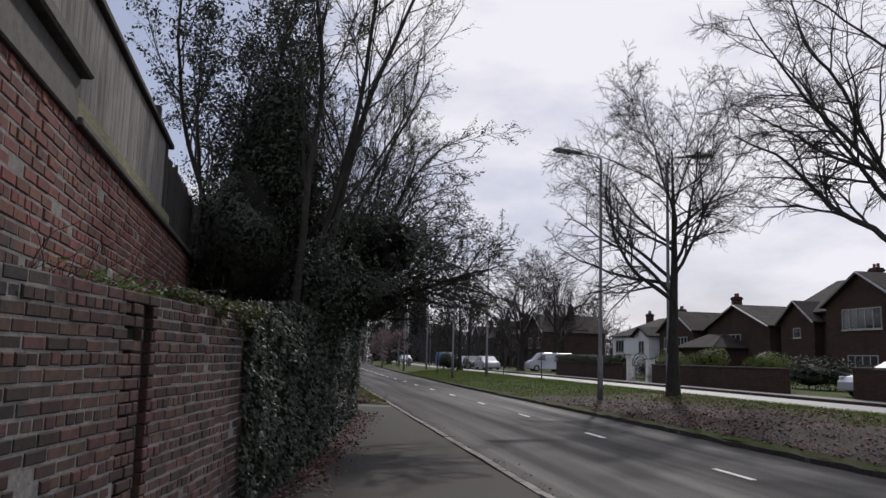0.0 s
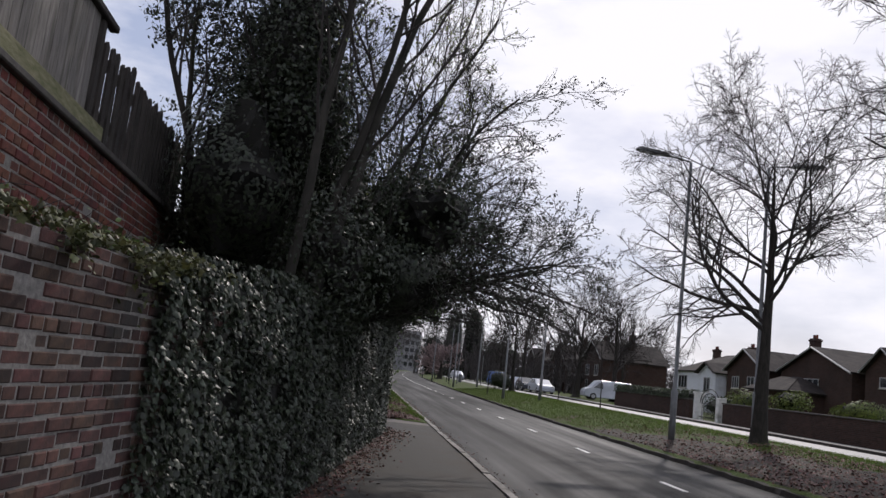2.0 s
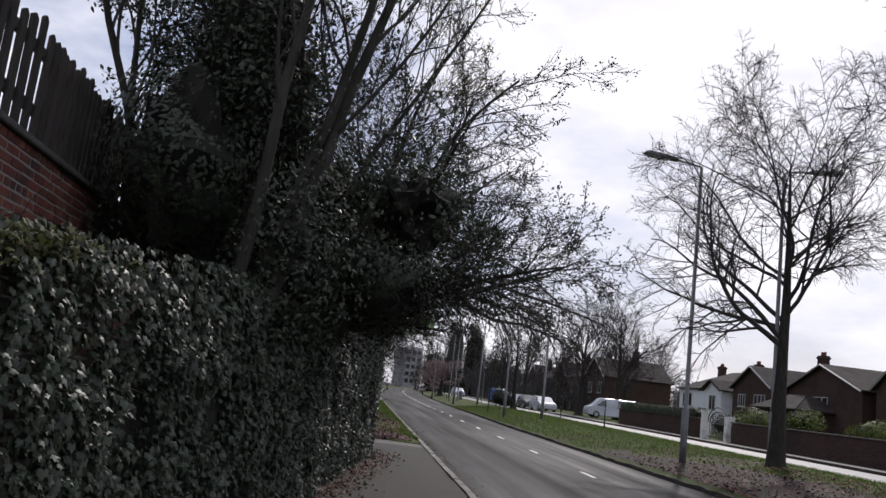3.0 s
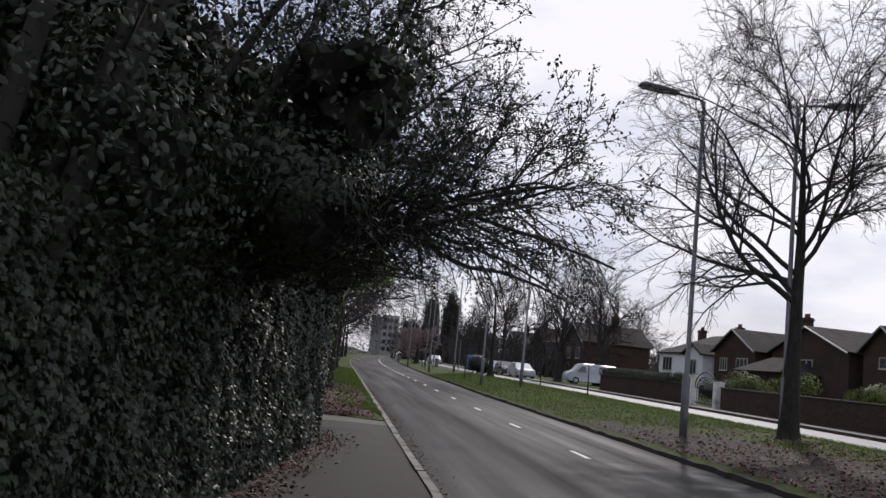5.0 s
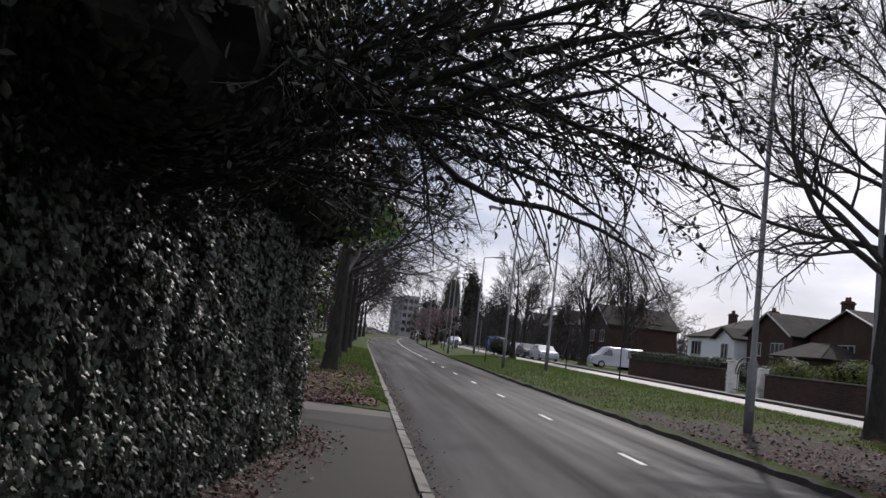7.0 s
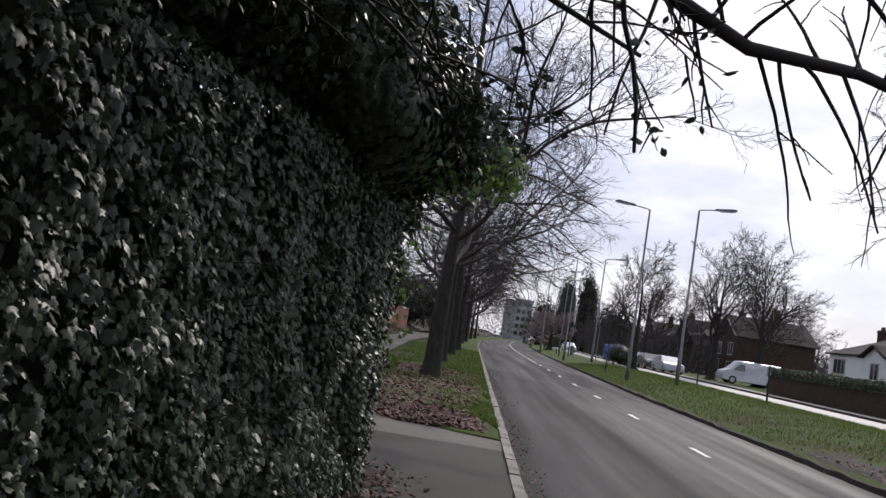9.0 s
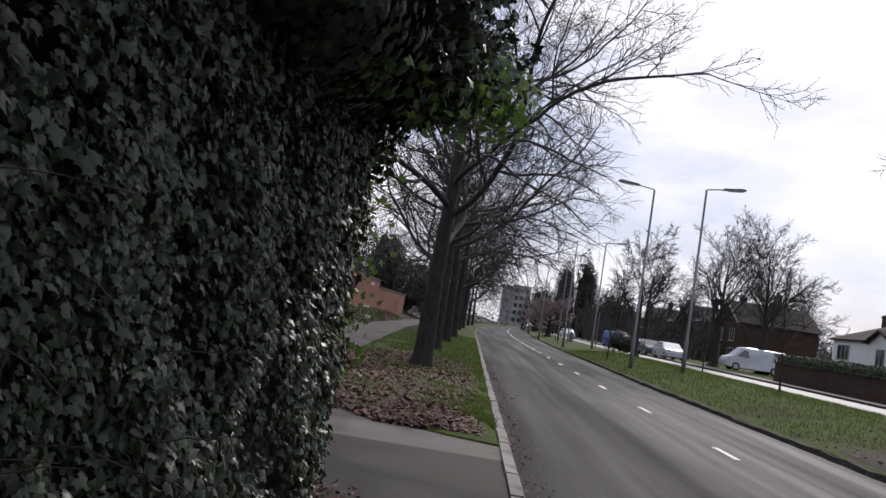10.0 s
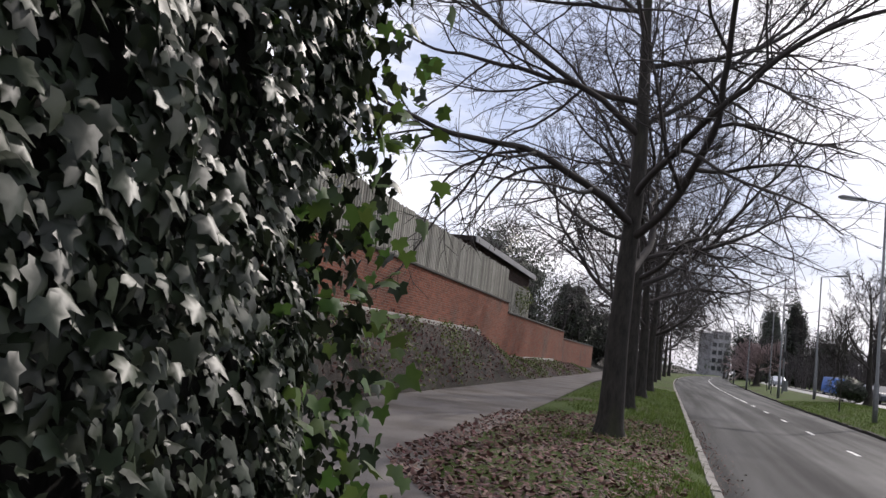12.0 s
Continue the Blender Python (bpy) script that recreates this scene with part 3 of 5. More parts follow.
kerb_left = whole("kerb_left", ribbon(2.6, 2.71, -0.2, 0.06, spread(-60, 330, 6)), M_KERB, "bed of the concrete kerb beside the footway", "kerb", "structure")
stone = Geo().add([(-0.06, -0.452, -0.15), (0.062, -0.452, -0.15), (-0.06, -0.452, 0.0), (0.045, -0.452, 0.0), (0.062, -0.452, -0.02),
                   (-0.06, 0.452, -0.15), (0.062, 0.452, -0.15), (-0.06, 0.452, 0.0), (0.045, 0.452, 0.0), (0.062, 0.452, -0.02)],
                  [(0, 1, 4, 3, 2), (5, 7, 8, 9, 6), (2, 3, 8, 7), (3, 4, 9, 8), (4, 1, 6, 9), (0, 2, 7, 5)]).mesh("kerb_stone", M_KERB)
for i in range(150):
    ob = part("kerb_stone", stone, None, kerb_left)
    ob.location = (2.665 + bend(-8 + i * 0.915) + RNG.normal() * 0.006, -8 + i * 0.915, 0.125 + RNG.normal() * 0.006)
    ob.rotation_euler = (RNG.normal() * 0.004, RNG.normal() * 0.02, RNG.normal() * 0.006)
whole("kerb_middle", ribbon(MEDIAN_X - 0.1, MEDIAN_X + 0.16, -0.2, 0.1, spread(-60, 70, 0.25) + spread(72, 330, 3), widen, 0.07), M_EARTH, "low kerb buried in dark earth along the grass verge", "kerb", "structure")
whole("kerb_far", ribbon(SERVICE_X1, SERVICE_X1 + 0.13, 0.0, 0.47, spread(-60, 330, 6)), M_EARTH, "concrete kerb of the side road", "kerb", "structure")


def scatter_leaves(name, n, where, label, size=(0.04, 0.09), seed=3, material=None):
    rng = np.random.default_rng(seed)
    pos = np.array([where(rng) for _ in range(n)])
    me = leaf_mesh(name, pos, rng.normal(size=(n, 3)) * 0.45 + (0, 0, 1), rng.normal(size=(n, 3)) * (1, 1, 0.15), rng.uniform(*size, n), OVAL_SHAPE, material or M_DEADLEAF, 0.3)
    return whole(name, me, None, label, "leaf litter", "stuff")


def litter_verge(rng):
    y = 25.6 + 12.5 * rng.random() ** 1.5
    e = path_edge(y)
    x = e - 0.45 + (2.9 - e) * rng.random() ** 1.15
    x = min(x, 2.5 - 0.5 * rng.random())
    return x, y, 0.125 + 0.14 * math.sin(math.pi * min(1, max(0, (x - e) / (2.6 - e)))) * min(1, (y - 25.2) / 4) + 0.03 * rng.random()


scatter_leaves("leaf_litter", 8500, litter_verge, "brown fallen leaves thick on the verge by the tree", (0.05, 0.11))


def ivy_x(y):
    """The face of the ivy over the wall, as the wall goes along."""
    return float(np.interp(y, [6.9, 7.7, 8.3, 8.8, 9.6, 12.0, 14.1, 17.2, 19.2, 20.5, 21.3, 21.9, 22.3], [-0.7, -0.6, -0.42, -0.32, -0.16, 0.2, 0.48, 0.86, 1.14, 1.3, 1.28, 1.0, 0.4]))


scatter_leaves("leaf_litter", 3000, lambda rng: (lambda y: (ivy_x(y) + abs(rng.normal()) * 0.22 + 0.02, y, 0.115 + 0.04 * rng.random()))(rng.uniform(5.5, 24)), "dry brown leaves along the foot of the ivy", (0.03, 0.075), 5)
scatter_leaves("leaf_litter", 8000, lambda rng: (lambda x, y: (x, y, verge_z(x) + 0.035 + 0.02 * rng.random()))(8.7 + 4.2 * rng.random() ** 1.3, rng.normal() * 6 + 19), "dead leaves under the bare tree on the verge", (0.05, 0.1), 6)
scatter_leaves("gutter_litter", 1500, lambda rng: (2.76 + abs(rng.normal()) * 0.16, rng.uniform(8, 45), 0.012 + 0.012 * rng.random()), "leaf crumbs and grit in the gutter", (0.015, 0.05), 8)


def grass(name, n, where, label, h=(0.05, 0.12), seed=4):
    rng = np.random.default_rng(seed)
    base = np.array([where(rng) for _ in range(n)])
    a = rng.uniform(0, 2 * math.pi, n)
    side = np.stack([np.cos(a), np.sin(a), 0 * a], 1) * rng.uniform(0.004, 0.010, n)[:, None]
    tip = base + np.stack([rng.normal(size=n) * 0.03, rng.normal(size=n) * 0.03, rng.uniform(*h, n)], 1)
    v = np.stack([base - side, base + side, tip], 1).reshape(-1, 3)
    return whole(name, quick_mesh(name, v, np.arange(3 * n).reshape(-1, 3), M_BLADE), None, label, "grass", "stuff")


def on_left_verge(rng):
    while True:
        y = 26.5 + 40 * rng.random() ** 1.6
        e = path_edge(y)
        k = rng.random() ** 0.7
        x = e + (2.6 - e) * k
        if noise.noise((x * 0.8, y * 0.5, 9)) + (y - 34) * 0.06 + (k - 0.6) * 0.9 > 0.0:
            return x, y, 0.1 + 0.13 * math.sin(math.pi * k) * min(1, (y - 25.2) / 4)


grass("grass", 26000, on_left_verge, "short green grass on the verge under the trees")


def on_middle_verge(rng):
    while True:
        y = 14 + 60 * rng.random() ** 1.3
        x = rng.uniform(MEDIAN_X + 0.1, SERVICE_X0)
        if noise.noise((x * 0.35, y * 0.35, 2)) + max(0.0, abs(y - 18) - 9) * 0.12 + (x - 11.2) * 0.3 > 0.1:
            return x, y, verge_z(x) - 0.01


grass("grass", 60000, on_middle_verge, "rough green grass on the middle verge", (0.05, 0.13), 9)


# ---- brick walls on the near side ----
def brick_mesh(length, depth=0.09, h=0.065):
    c = 0.008
    return Geo().add([(-depth, 0, 0), (-depth, length, 0), (-depth, length, h), (-depth, 0, h),
                      (-c, 0, 0), (-c, length, 0), (-c, length, h), (-c, 0, h),
                      (0, c, c), (0, length - c, c), (0, length - c, h - c), (0, c, h - c)],
                     [(0, 4, 5, 1), (1, 5, 6, 2), (2, 6, 7, 3), (3, 7, 4, 0), (4, 8, 9, 5), (5, 9, 10, 6), (6, 10, 11, 7), (7, 11, 8, 4), (8, 11, 10, 9)])


def brick_wall(root, y0, y1, z0, courses, solo, mats, seed, cut=lambda a, b, z: [(a, b)], header_every=4):
    """Courses of bricks on the face of root (its local x = 0). Those between the two ys of solo are pieces of their own."""
    rng = np.random.default_rng(seed)
    long_b, head_b = brick_mesh(0.215), brick_mesh(0.1025)
    lm, hm = long_b.mesh("brick", mats[0]), head_b.mesh("brick", mats[0])
    rest = Geo()
    for c in range(courses):
        heads = c % header_every == header_every - 1
        step, ln = (0.1125, 0.1025) if heads else (0.225, 0.215)
        y = y0 - (0.056 if heads else (0.112 if c % 2 else 0.0))
        while y < y1:
            z = z0 + c * 0.075
            for a, b in cut(y, y + ln, z):
                out, k = rng.normal() * 0.003, (b - a) / ln
                if k < 0.12:
                    continue
                if solo[0] <= y < solo[1]:
                    ob = new("brick", hm if heads else lm)
                    ob.parent = root
                    ob.location = (out, a, z + rng.normal() * 0.0025)
                    ob.rotation_euler = (rng.normal() * 0.004, 0, rng.normal() * 0.006)
                    ob.scale = (1, k, 1)
                else:
                    src = head_b if heads else long_b
                    rest.add([(p[0] + out, p[1] * k + a, p[2] + z) for p in src.v], src.f)
            y += step
    ob = part("bricks", rest, mats[1], root, "further bricks of the wall")
    ob.location = (0, 0, 0)
    ob["kind"] = "stuff"
    return ob


WALL_A = math.atan(0.155)
SLOT = 5.44
mortar = Geo().box(-0.3, 1.2, -0.3, -0.0055, SLOT - 0.301, 1.92).box(-0.3, SLOT + 0.261, -0.3, -0.0055, 9.6, 1.92)
wall_lower = whole("wall_lower", mortar, M_MORTAR, "old soot-darkened brick retaining wall beside the footway", "wall", "structure")
wall_lower.location, wall_lower.rotation_euler = (wall_x(0), 0, 0), (0, 0, -WALL_A)
# Near-black fill puts the shade of gap and lost-brick hole into its colour.
part("joint_back", Geo().box(-0.3, SLOT - 0.3, 0, -0.05, SLOT + 0.26, 1.9), M_BLACK, wall_lower, "near-black fill standing for the shade in the upright gap between two lengths of wall").location = (0, 0, 0)


def cut_at_joint(a, b, z):
    """Leaves out what would bridge the upright gap, and one lost brick."""
    if abs((a + b) / 2 - 5.28) < 0.1 and abs(z - 1.635) < 0.03:
        return []
    if z > 1.83:
        return [(a, b)]
    return [(p, q) for p, q in ((a, min(b, SLOT)), (max(a, SLOT + 0.16), b)) if q > p]


brick_wall(wall_lower, 2.6, 9.5, 0.055, 25, (4.2, 7.6), (M_BRICK_OLD, M_BRICK_OLD_I), 11, cut_at_joint)

upper = Geo().box(-0.33, -12, 1.0, -0.0055, 12.6, 3.02).box(-0.33, -12, -0.3, -0.0055, 2.9, 0.998)
wall_upper = whole("wall_upper", upper, M_MORTAR, "tall red brick garden wall set back on the ledge", "wall", "structure")
wall_upper.location, wall_upper.rotation_euler = (-1.26, 0, -0.1), (0, 0, 0.04)
brick_wall(wall_upper, 2.6, 12.5, 1.83, 16, (4.6, 8.6), (M_BRICK_RED, M_BRICK_RED_I), 12)
part("coping", Geo().box(-0.36, 5.15, 3.021, 0.05, 12.6, 3.075, 0.01), M_COPING, wall_upper, "dark flat coping along the wall").location = (0, 0, 0)
part("pier", Geo().box(-0.36, -12, 3.021, 0.03, 5.1, 3.3, 0.01).box(-0.4, -12, 3.302, 0.1, 5.14, 3.39, 0.015), M_COPING, wall_upper, "raised length of wall with a thick overhanging coping").location = (0, 0, 0)

panel = empty("fence_panel", (-1.62, 3.0, 3.08))
tagged(panel, "weathered grey board fence panel on the upper wall", "fence")
y = 3.0
while y < 9.35:
    w = RNG.uniform(0.13, 0.16)
    part("board", Geo().box(-1.625 + RNG.normal() * 0.004, y, 3.2, -1.603, y + w - 0.006, 4.02 + RNG.normal() * 0.006, 0.003), M_FENCE, panel)
    y += w
part("gravel_board", Geo().box(-1.61, 3.0, 3.08, -1.56, 9.8, 3.22, 0.008), M_MOSS, panel, "mossy green bottom board")
part("top_rail", Geo().box(-1.635, 3.0, 4.0, -1.555, 9.75, 4.06, 0.01), M_FENCE_DARK, panel, "dark capping rail")
part("back_board", Geo().box(-1.75, 3.0, 4.06, -1.68, 8.9, 4.2, 0.01), M_FENCE, panel, "pale board that stands above the rail")
part("post", Geo().box(-1.72, 8.95, 3.08, -1.62, 9.05, 4.3, 0.01), M_FENCE_DARK, panel)
part("post", Geo().box(-1.69, 9.45, 3.08, -1.59, 9.55, 4.08, 0.01), M_FENCE_DARK, panel)

panel.location += Vector((0.18, 0, -0.1))
panel.rotation_euler = (0, 0, 0.04)
pickets = empty("slat_fence", (-1.62, 9.4, 3.08))
tagged(pickets, "dark leaning timber slat fence with gaps", "fence")
part("rail", Geo().box(-1.68, 9.4, 3.28, -1.63, 13.2, 3.36, 0.006), M_FENCE_DARK, pickets)
part("rail", Geo().box(-1.68, 9.4, 3.72, -1.63, 13.2, 3.8, 0.006), M_FENCE_DARK, pickets)
y = 9.62
while y < 13.2:
    top, lean = 3.93 + RNG.normal() * 0.035, RNG.normal() * 0.015
    w = RNG.uniform(0.085, 0.11)
    part("slat", Geo().prism([(y, 3.08), (y + w, 3.08), (y + w + lean, top - 0.03), (y + w / 2 + lean, top), (y + lean, top - 0.03)], "x", -1.628, -1.604), M_FENCE_DARK, pickets)
    y += w + (0.07 if y < 10.5 else 0.03) + RNG.uniform(0, 0.015)

pickets.location += Vector((-0.07, 0, -0.1))
pickets.rotation_euler = (0, 0, 0.04)

# ---- ivy over the wall ----
def ivy_top(y):
    return float(np.interp(y, [7.0, 7.7, 9, 11, 12, 14, 16, 18, 20, 22.3], [1.95, 2.02, 2.13, 2.27, 2.3, 2.3, 2.4, 2.55, 2.75, 2.9]))


# Near-black sheet that stands for the shade behind the ivy leaves.
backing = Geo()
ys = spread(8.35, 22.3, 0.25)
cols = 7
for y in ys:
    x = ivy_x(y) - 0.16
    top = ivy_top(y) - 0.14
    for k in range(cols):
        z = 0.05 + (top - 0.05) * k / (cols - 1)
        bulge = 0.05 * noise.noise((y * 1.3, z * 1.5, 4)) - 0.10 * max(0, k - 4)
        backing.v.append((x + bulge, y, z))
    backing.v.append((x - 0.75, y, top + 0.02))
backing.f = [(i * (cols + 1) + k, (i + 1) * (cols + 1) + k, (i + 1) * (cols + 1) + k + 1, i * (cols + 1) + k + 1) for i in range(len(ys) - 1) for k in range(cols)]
whole("ivy_shade_backing", backing, M_CORE, "near-black sheet standing for the shade behind the ivy", "ivy stems", "structure", smooth=True)


def ivy_field(n, y0, y1, seed, size, top_of):
    rng = np.random.default_rng(seed)
    y = rng.uniform(y0, y1, n)
    top = np.array([top_of(q) for q in y])
    z = 0.12 + (top - 0.12) * rng.random(n) ** 0.85
    clump = np.array([noise.noise((q * 2.2, w * 2.2, 7)) + 0.6 * noise.noise((q * 6, w * 5, 3)) for q, w in zip(y, z)])
    keep = rng.random(n) < 0.72 + 0.8 * clump
    y, z, clump = y[keep], z[keep], clump[keep]
    x = np.array([ivy_x(q) for q in y]) + 0.10 * clump - 0.04 + rng.normal(size=len(y)) * 0.025 - 0.22 * np.clip((z - top[keep] + 0.25) / 0.25, 0, 1) ** 2
    dx = np.array([ivy_x(q + 0.2) - ivy_x(q - 0.2) for q in y]) / 0.4
    pos = np.stack([x, y, z], 1)
    nrm = np.stack([np.ones(len(y)), -dx, np.full(len(y), 0.35)], 1) + rng.normal(size=(len(y), 3)) * 0.42
    dn = np.stack([rng.normal(size=len(y)) * 0.35 + 0.15, rng.normal(size=len(y)) * 0.7, -np.ones(len(y))], 1)
    return pos, nrm, dn, rng.uniform(*size, len(y))


whole("ivy", leaf_mesh("ivy", *ivy_field(40000, 8.02, 17.0, 21, (0.03, 0.06), ivy_top), IVY_SHAPE, M_IVY), None, "dense dark ivy hanging over the brick wall", "ivy", "stuff")
whole("ivy", leaf_mesh("ivy", *ivy_field(42000, 17.0, 22.2, 22, (0.026, 0.056), ivy_top), IVY_SHAPE, M_IVY_END), None, "broad lobed ivy leaves covering the end of the wall", "ivy", "stuff")
rng = np.random.default_rng(31)
n = 2600
py = rng.uniform(6.3, 9.2, n)
hang = np.abs(rng.normal(size=n)) * np.interp(py, [6.3, 7.6, 9.2], [0.03, 0.13, 0.07])
pos = np.stack([wall_x(py) + np.where(hang > 0.06, 0.05, -0.22 * rng.random(n)) + rng.normal(size=n) * 0.03, py, 2.0 + 0.05 * rng.random(n) + 0.08 * np.clip(py - 7.8, 0, 1) - hang], 1)
pos = pos[[noise.noise((q[1] * 2.3, q[2] * 3, 8)) > -0.12 for q in pos]]
whole("ivy", leaf_mesh("ivy", pos, rng.normal(size=pos.shape) * 0.6 + (0.5, 0, 0.7), rng.normal(size=pos.shape) + (0.3, 0, -0.6), rng.uniform(0.02, 0.05, len(pos)), IVY_SHAPE, M_CREEPER), None, "yellow-green creeper tumbling over the wall top", "ivy", "stuff")
# the end of the ivy, turning away from the footway
rng = np.random.default_rng(33)
n = 5200
pos = np.stack([rng.uniform(-0.6, 1.2, n), 0 * rng.random(n), rng.uniform(0.15, 3.0, n)], 1)
pos[:, 1] = 22.05 + 0.12 * rng.normal(size=n) - 0.25 * np.clip(pos[:, 0] - 0.6, 0, 1)
whole("ivy", leaf_mesh("ivy", pos, rng.normal(size=(n, 3)) * 0.5 + (0.5, 0.8, 0.2), rng.normal(size=(n, 3)) * 0.4 + (0, 0, -1), rng.uniform(0.035, 0.07, n), IVY_SHAPE, M_IVY_END), None, "ivy leaves round the end of the wall", "ivy", "stuff")
n = 520
pos = np.stack([rng.uniform(0.9, 1.6, n), rng.uniform(21.3, 22.1, n), rng.uniform(0.9, 2.8, n)], 1)
pos[:, 0] -= 0.5 * (pos[:, 1] - 21.3)
whole("ivy", leaf_mesh("ivy", pos, rng.normal(size=(n, 3)) + (0.6, 0, 0.2), rng.normal(size=(n, 3)) * 0.4 + (0, 0, -1), rng.uniform(0.035, 0.065, n), IVY_SHAPE, M_IVY_LIGHT), None, "ivy leaves at the edge of the hanging mass, coloured bright green as if sunlit from behind", "ivy", "stuff")
wall_end = whole("wall_ivy", Geo().box(-1.2, 9.4, -0.2, -0.55, 14, 1.9).box(-1.2, 14, -0.2, 0.15, 18.5, 2.2).box(-1.2, 18.5, -0.2, 0.75, 21.8, 2.3), M_MORTAR, "masonry wall hidden under the ivy", "wall", "structure")


def trailing(name, n, seed, start, label):
    """Thin bare ivy shoots that trail off the wall."""
    rng = np.random.default_rng(seed)
    b = Bush(seed)
    for _ in range(n):
        p, d = start(rng)
        b.grow(p, d, rng.uniform(0.2, 0.5), 0.0025, 0, [dict(step=0.08, wob=0.16, up=-0.10, taper=0.5, thick=5)])
    whole(name, b.mesh(b.thick, name, M_TWIG, (4,)), None, label, "ivy shoots", "stuff")


trailing("ivy_shoots", 60, 41, lambda rng: (lambda y: ((ivy_x(y) - 0.02, y, rng.uniform(0.4, 1.9)), (0.6, rng.normal() * 0.5, 0.1)))(rng.uniform(8, 19.5)), "thin bare shoots hanging from the ivy")
trailing("bramble_shoots", 70, 42, lambda rng: (lambda y: ((wall_x(y) - rng.uniform(0.02, 0.3), y, 1.92), (0.5, rng.normal(), 0.9)))(rng.uniform(4, 8.8)), "dry bramble stalks on the wall top")
trailing("bramble_shoots", 26, 43, lambda rng: ((rng.uniform(-0.55, -0.2), rng.uniform(6.6, 9.0), 0.12), (0.7, rng.normal() * 0.8, 1.0)), "pale dry stalks at the foot of the wall")
n = 700
rng = np.random.default_rng(44)
py = 4 + 4.8 * rng.random(n) ** 0.7
pos = np.stack([wall_x(py) - rng.uniform(0.0, 0.4, n), py, 1.94 + np.abs(rng.normal(size=n)) * 0.06], 1)
pos = pos[[noise.noise((q[1] * 1.6, q[0] * 1.5, 5)) > -0.1 for q in pos]]
whole("wall_top_weeds", leaf_mesh("wall_top_weeds", pos, rng.normal(size=pos.shape) * 0.6 + (0, 0, 1), rng.normal(size=pos.shape), rng.uniform(0.025, 0.06, len(pos)), OVAL_SHAPE, M_IVY_LIGHT), None, "small green weeds rooted on the wall top", "weeds", "stuff")

# ---- trees and shrubs ----
def bare_tree(name, label, at, height, r, seed, limb=(0.42, 0.6), start=0.28, limbs=(12, 14), twigs=(6, 8), fine=(3, 4), droop=0.02, angle=(38, 72), rmin=0.005,
              twig_mat=None, group="", lean=(0, 0), bark=None, flare=1.7):
    root = empty(name, at)
    tagged(root, label, "tree", group)
    b = Bush(seed)
    spec = [dict(step=0.5, wob=0.018, up=0.03, taper=0.08, tpow=0.7, thick=0),
            dict(n=limbs, angle=angle, len=limb, rr=0.5, wob=0.10, up=0.02, taper=0.22, step=0.3, **{"from": start}),
            dict(n=(9, 11), angle=(25, 62), len=(0.34, 0.58), rr=0.58, wob=0.12, up=droop, taper=0.3, step=0.3, rmin=rmin * 2.2, **{"from": 0.15}),
            dict(n=twigs, angle=(20, 60), len=(0.35, 0.62), rr=0.6, rmin=rmin * 1.5, wob=0.14, up=droop * 0.6, taper=0.45, step=0.3, **{"from": 0.12}),
            dict(n=fine, angle=(20, 55), len=(0.35, 0.7), rr=0.7, rmin=rmin * 1.1, wob=0.16, up=-0.01, taper=0.5, step=0.3, **{"from": 0.2})]
    b.grow((0, 0, 0), (lean[0], lean[1], 1), height, r, 0, spec)
    pts, rad, lev = b.thick[0]
    rad[0] *= flare
    rad[1:] = np.maximum(rad[1:], 0.02)
    pts2 = np.vstack([pts[:1], pts[0] * 0.45 + pts[1] * 0.55, pts[1:]])
    b.thick[0] = (pts2, np.concatenate([rad[:1], [rad[1] * 1.12], rad[1:]]), lev)
    o = new("trunk", b.mesh(b.thick, "trunk", bark or M_BARK, (14,)))
    o.parent = root
    o = new("crown", b.mesh(b.thin, "crown", twig_mat or M_TWIG, (8, 6, 5, 3, 3)))
    o.parent = root
    o["label"] = "bare twiggy crown"
    return root


bare_tree("street_tree", "bare winter tree on the middle verge, dark upright trunk", (12.15, 26.0, 0.28), 8.7, 0.28, 101, limb=(0.66, 0.84), start=0.36, limbs=(20, 22), twigs=(8, 10), fine=(5, 6), droop=-0.008, angle=(38, 74), flare=1.6)
bare_tree("street_tree", "bare tree on the middle verge, low branches hanging over the grass", (13.5, 16.8, 0.32), 11.5, 0.3, 107, limb=(0.55, 0.72), start=0.3, limbs=(19, 21), twigs=(9, 10), fine=(6, 7), droop=-0.015)
avenue = bare_tree("street_tree", "tall bare street tree leaning by the kerb, smooth grey trunk", (1.18, 33.6, 0.15), 12.0, 0.235, 103, limb=(0.5, 0.66), start=0.22, limbs=(20, 22), twigs=(7, 9), fine=(4, 5), droop=-0.004, lean=(0.01, 0), flare=1.35, group="row of street trees", angle=(48, 84))
for i, y in enumerate((42.5, 51, 60, 71, 83, 95, 108, 122, 137)):
    copy_thing(avenue, pose(1.05 + 0.12 * (i % 3) + bend(y), y, 0.15, 0, 0, 70 + 97 * i))
far_tree = bare_tree("garden_tree", "bare spreading tree behind the side road", (22.8, 86.0, 0.45), 9.6, 0.36, 104, limb=(0.6, 0.78), start=0.24, limbs=(16, 18), twigs=(6, 8), fine=(3, 4), angle=(25, 60), rmin=0.010, group="bare trees by the houses")
for x, y, a in ((26.4, 85, 130), (22.5, 113, 40), (36, 112, 200), (24, 140, 300), (33, 138, 20), (46, 128, 80)):
    copy_thing(far_tree, pose(x, y, 0.45, 0, 0, a))
bare_tree("street_tree", "small round bare tree on the verge", (15.0, 80.0, 0.4), 8.6, 0.26, 105, limb=(0.45, 0.6), start=0.22, twigs=(6, 7), fine=(2, 3), rmin=0.011)
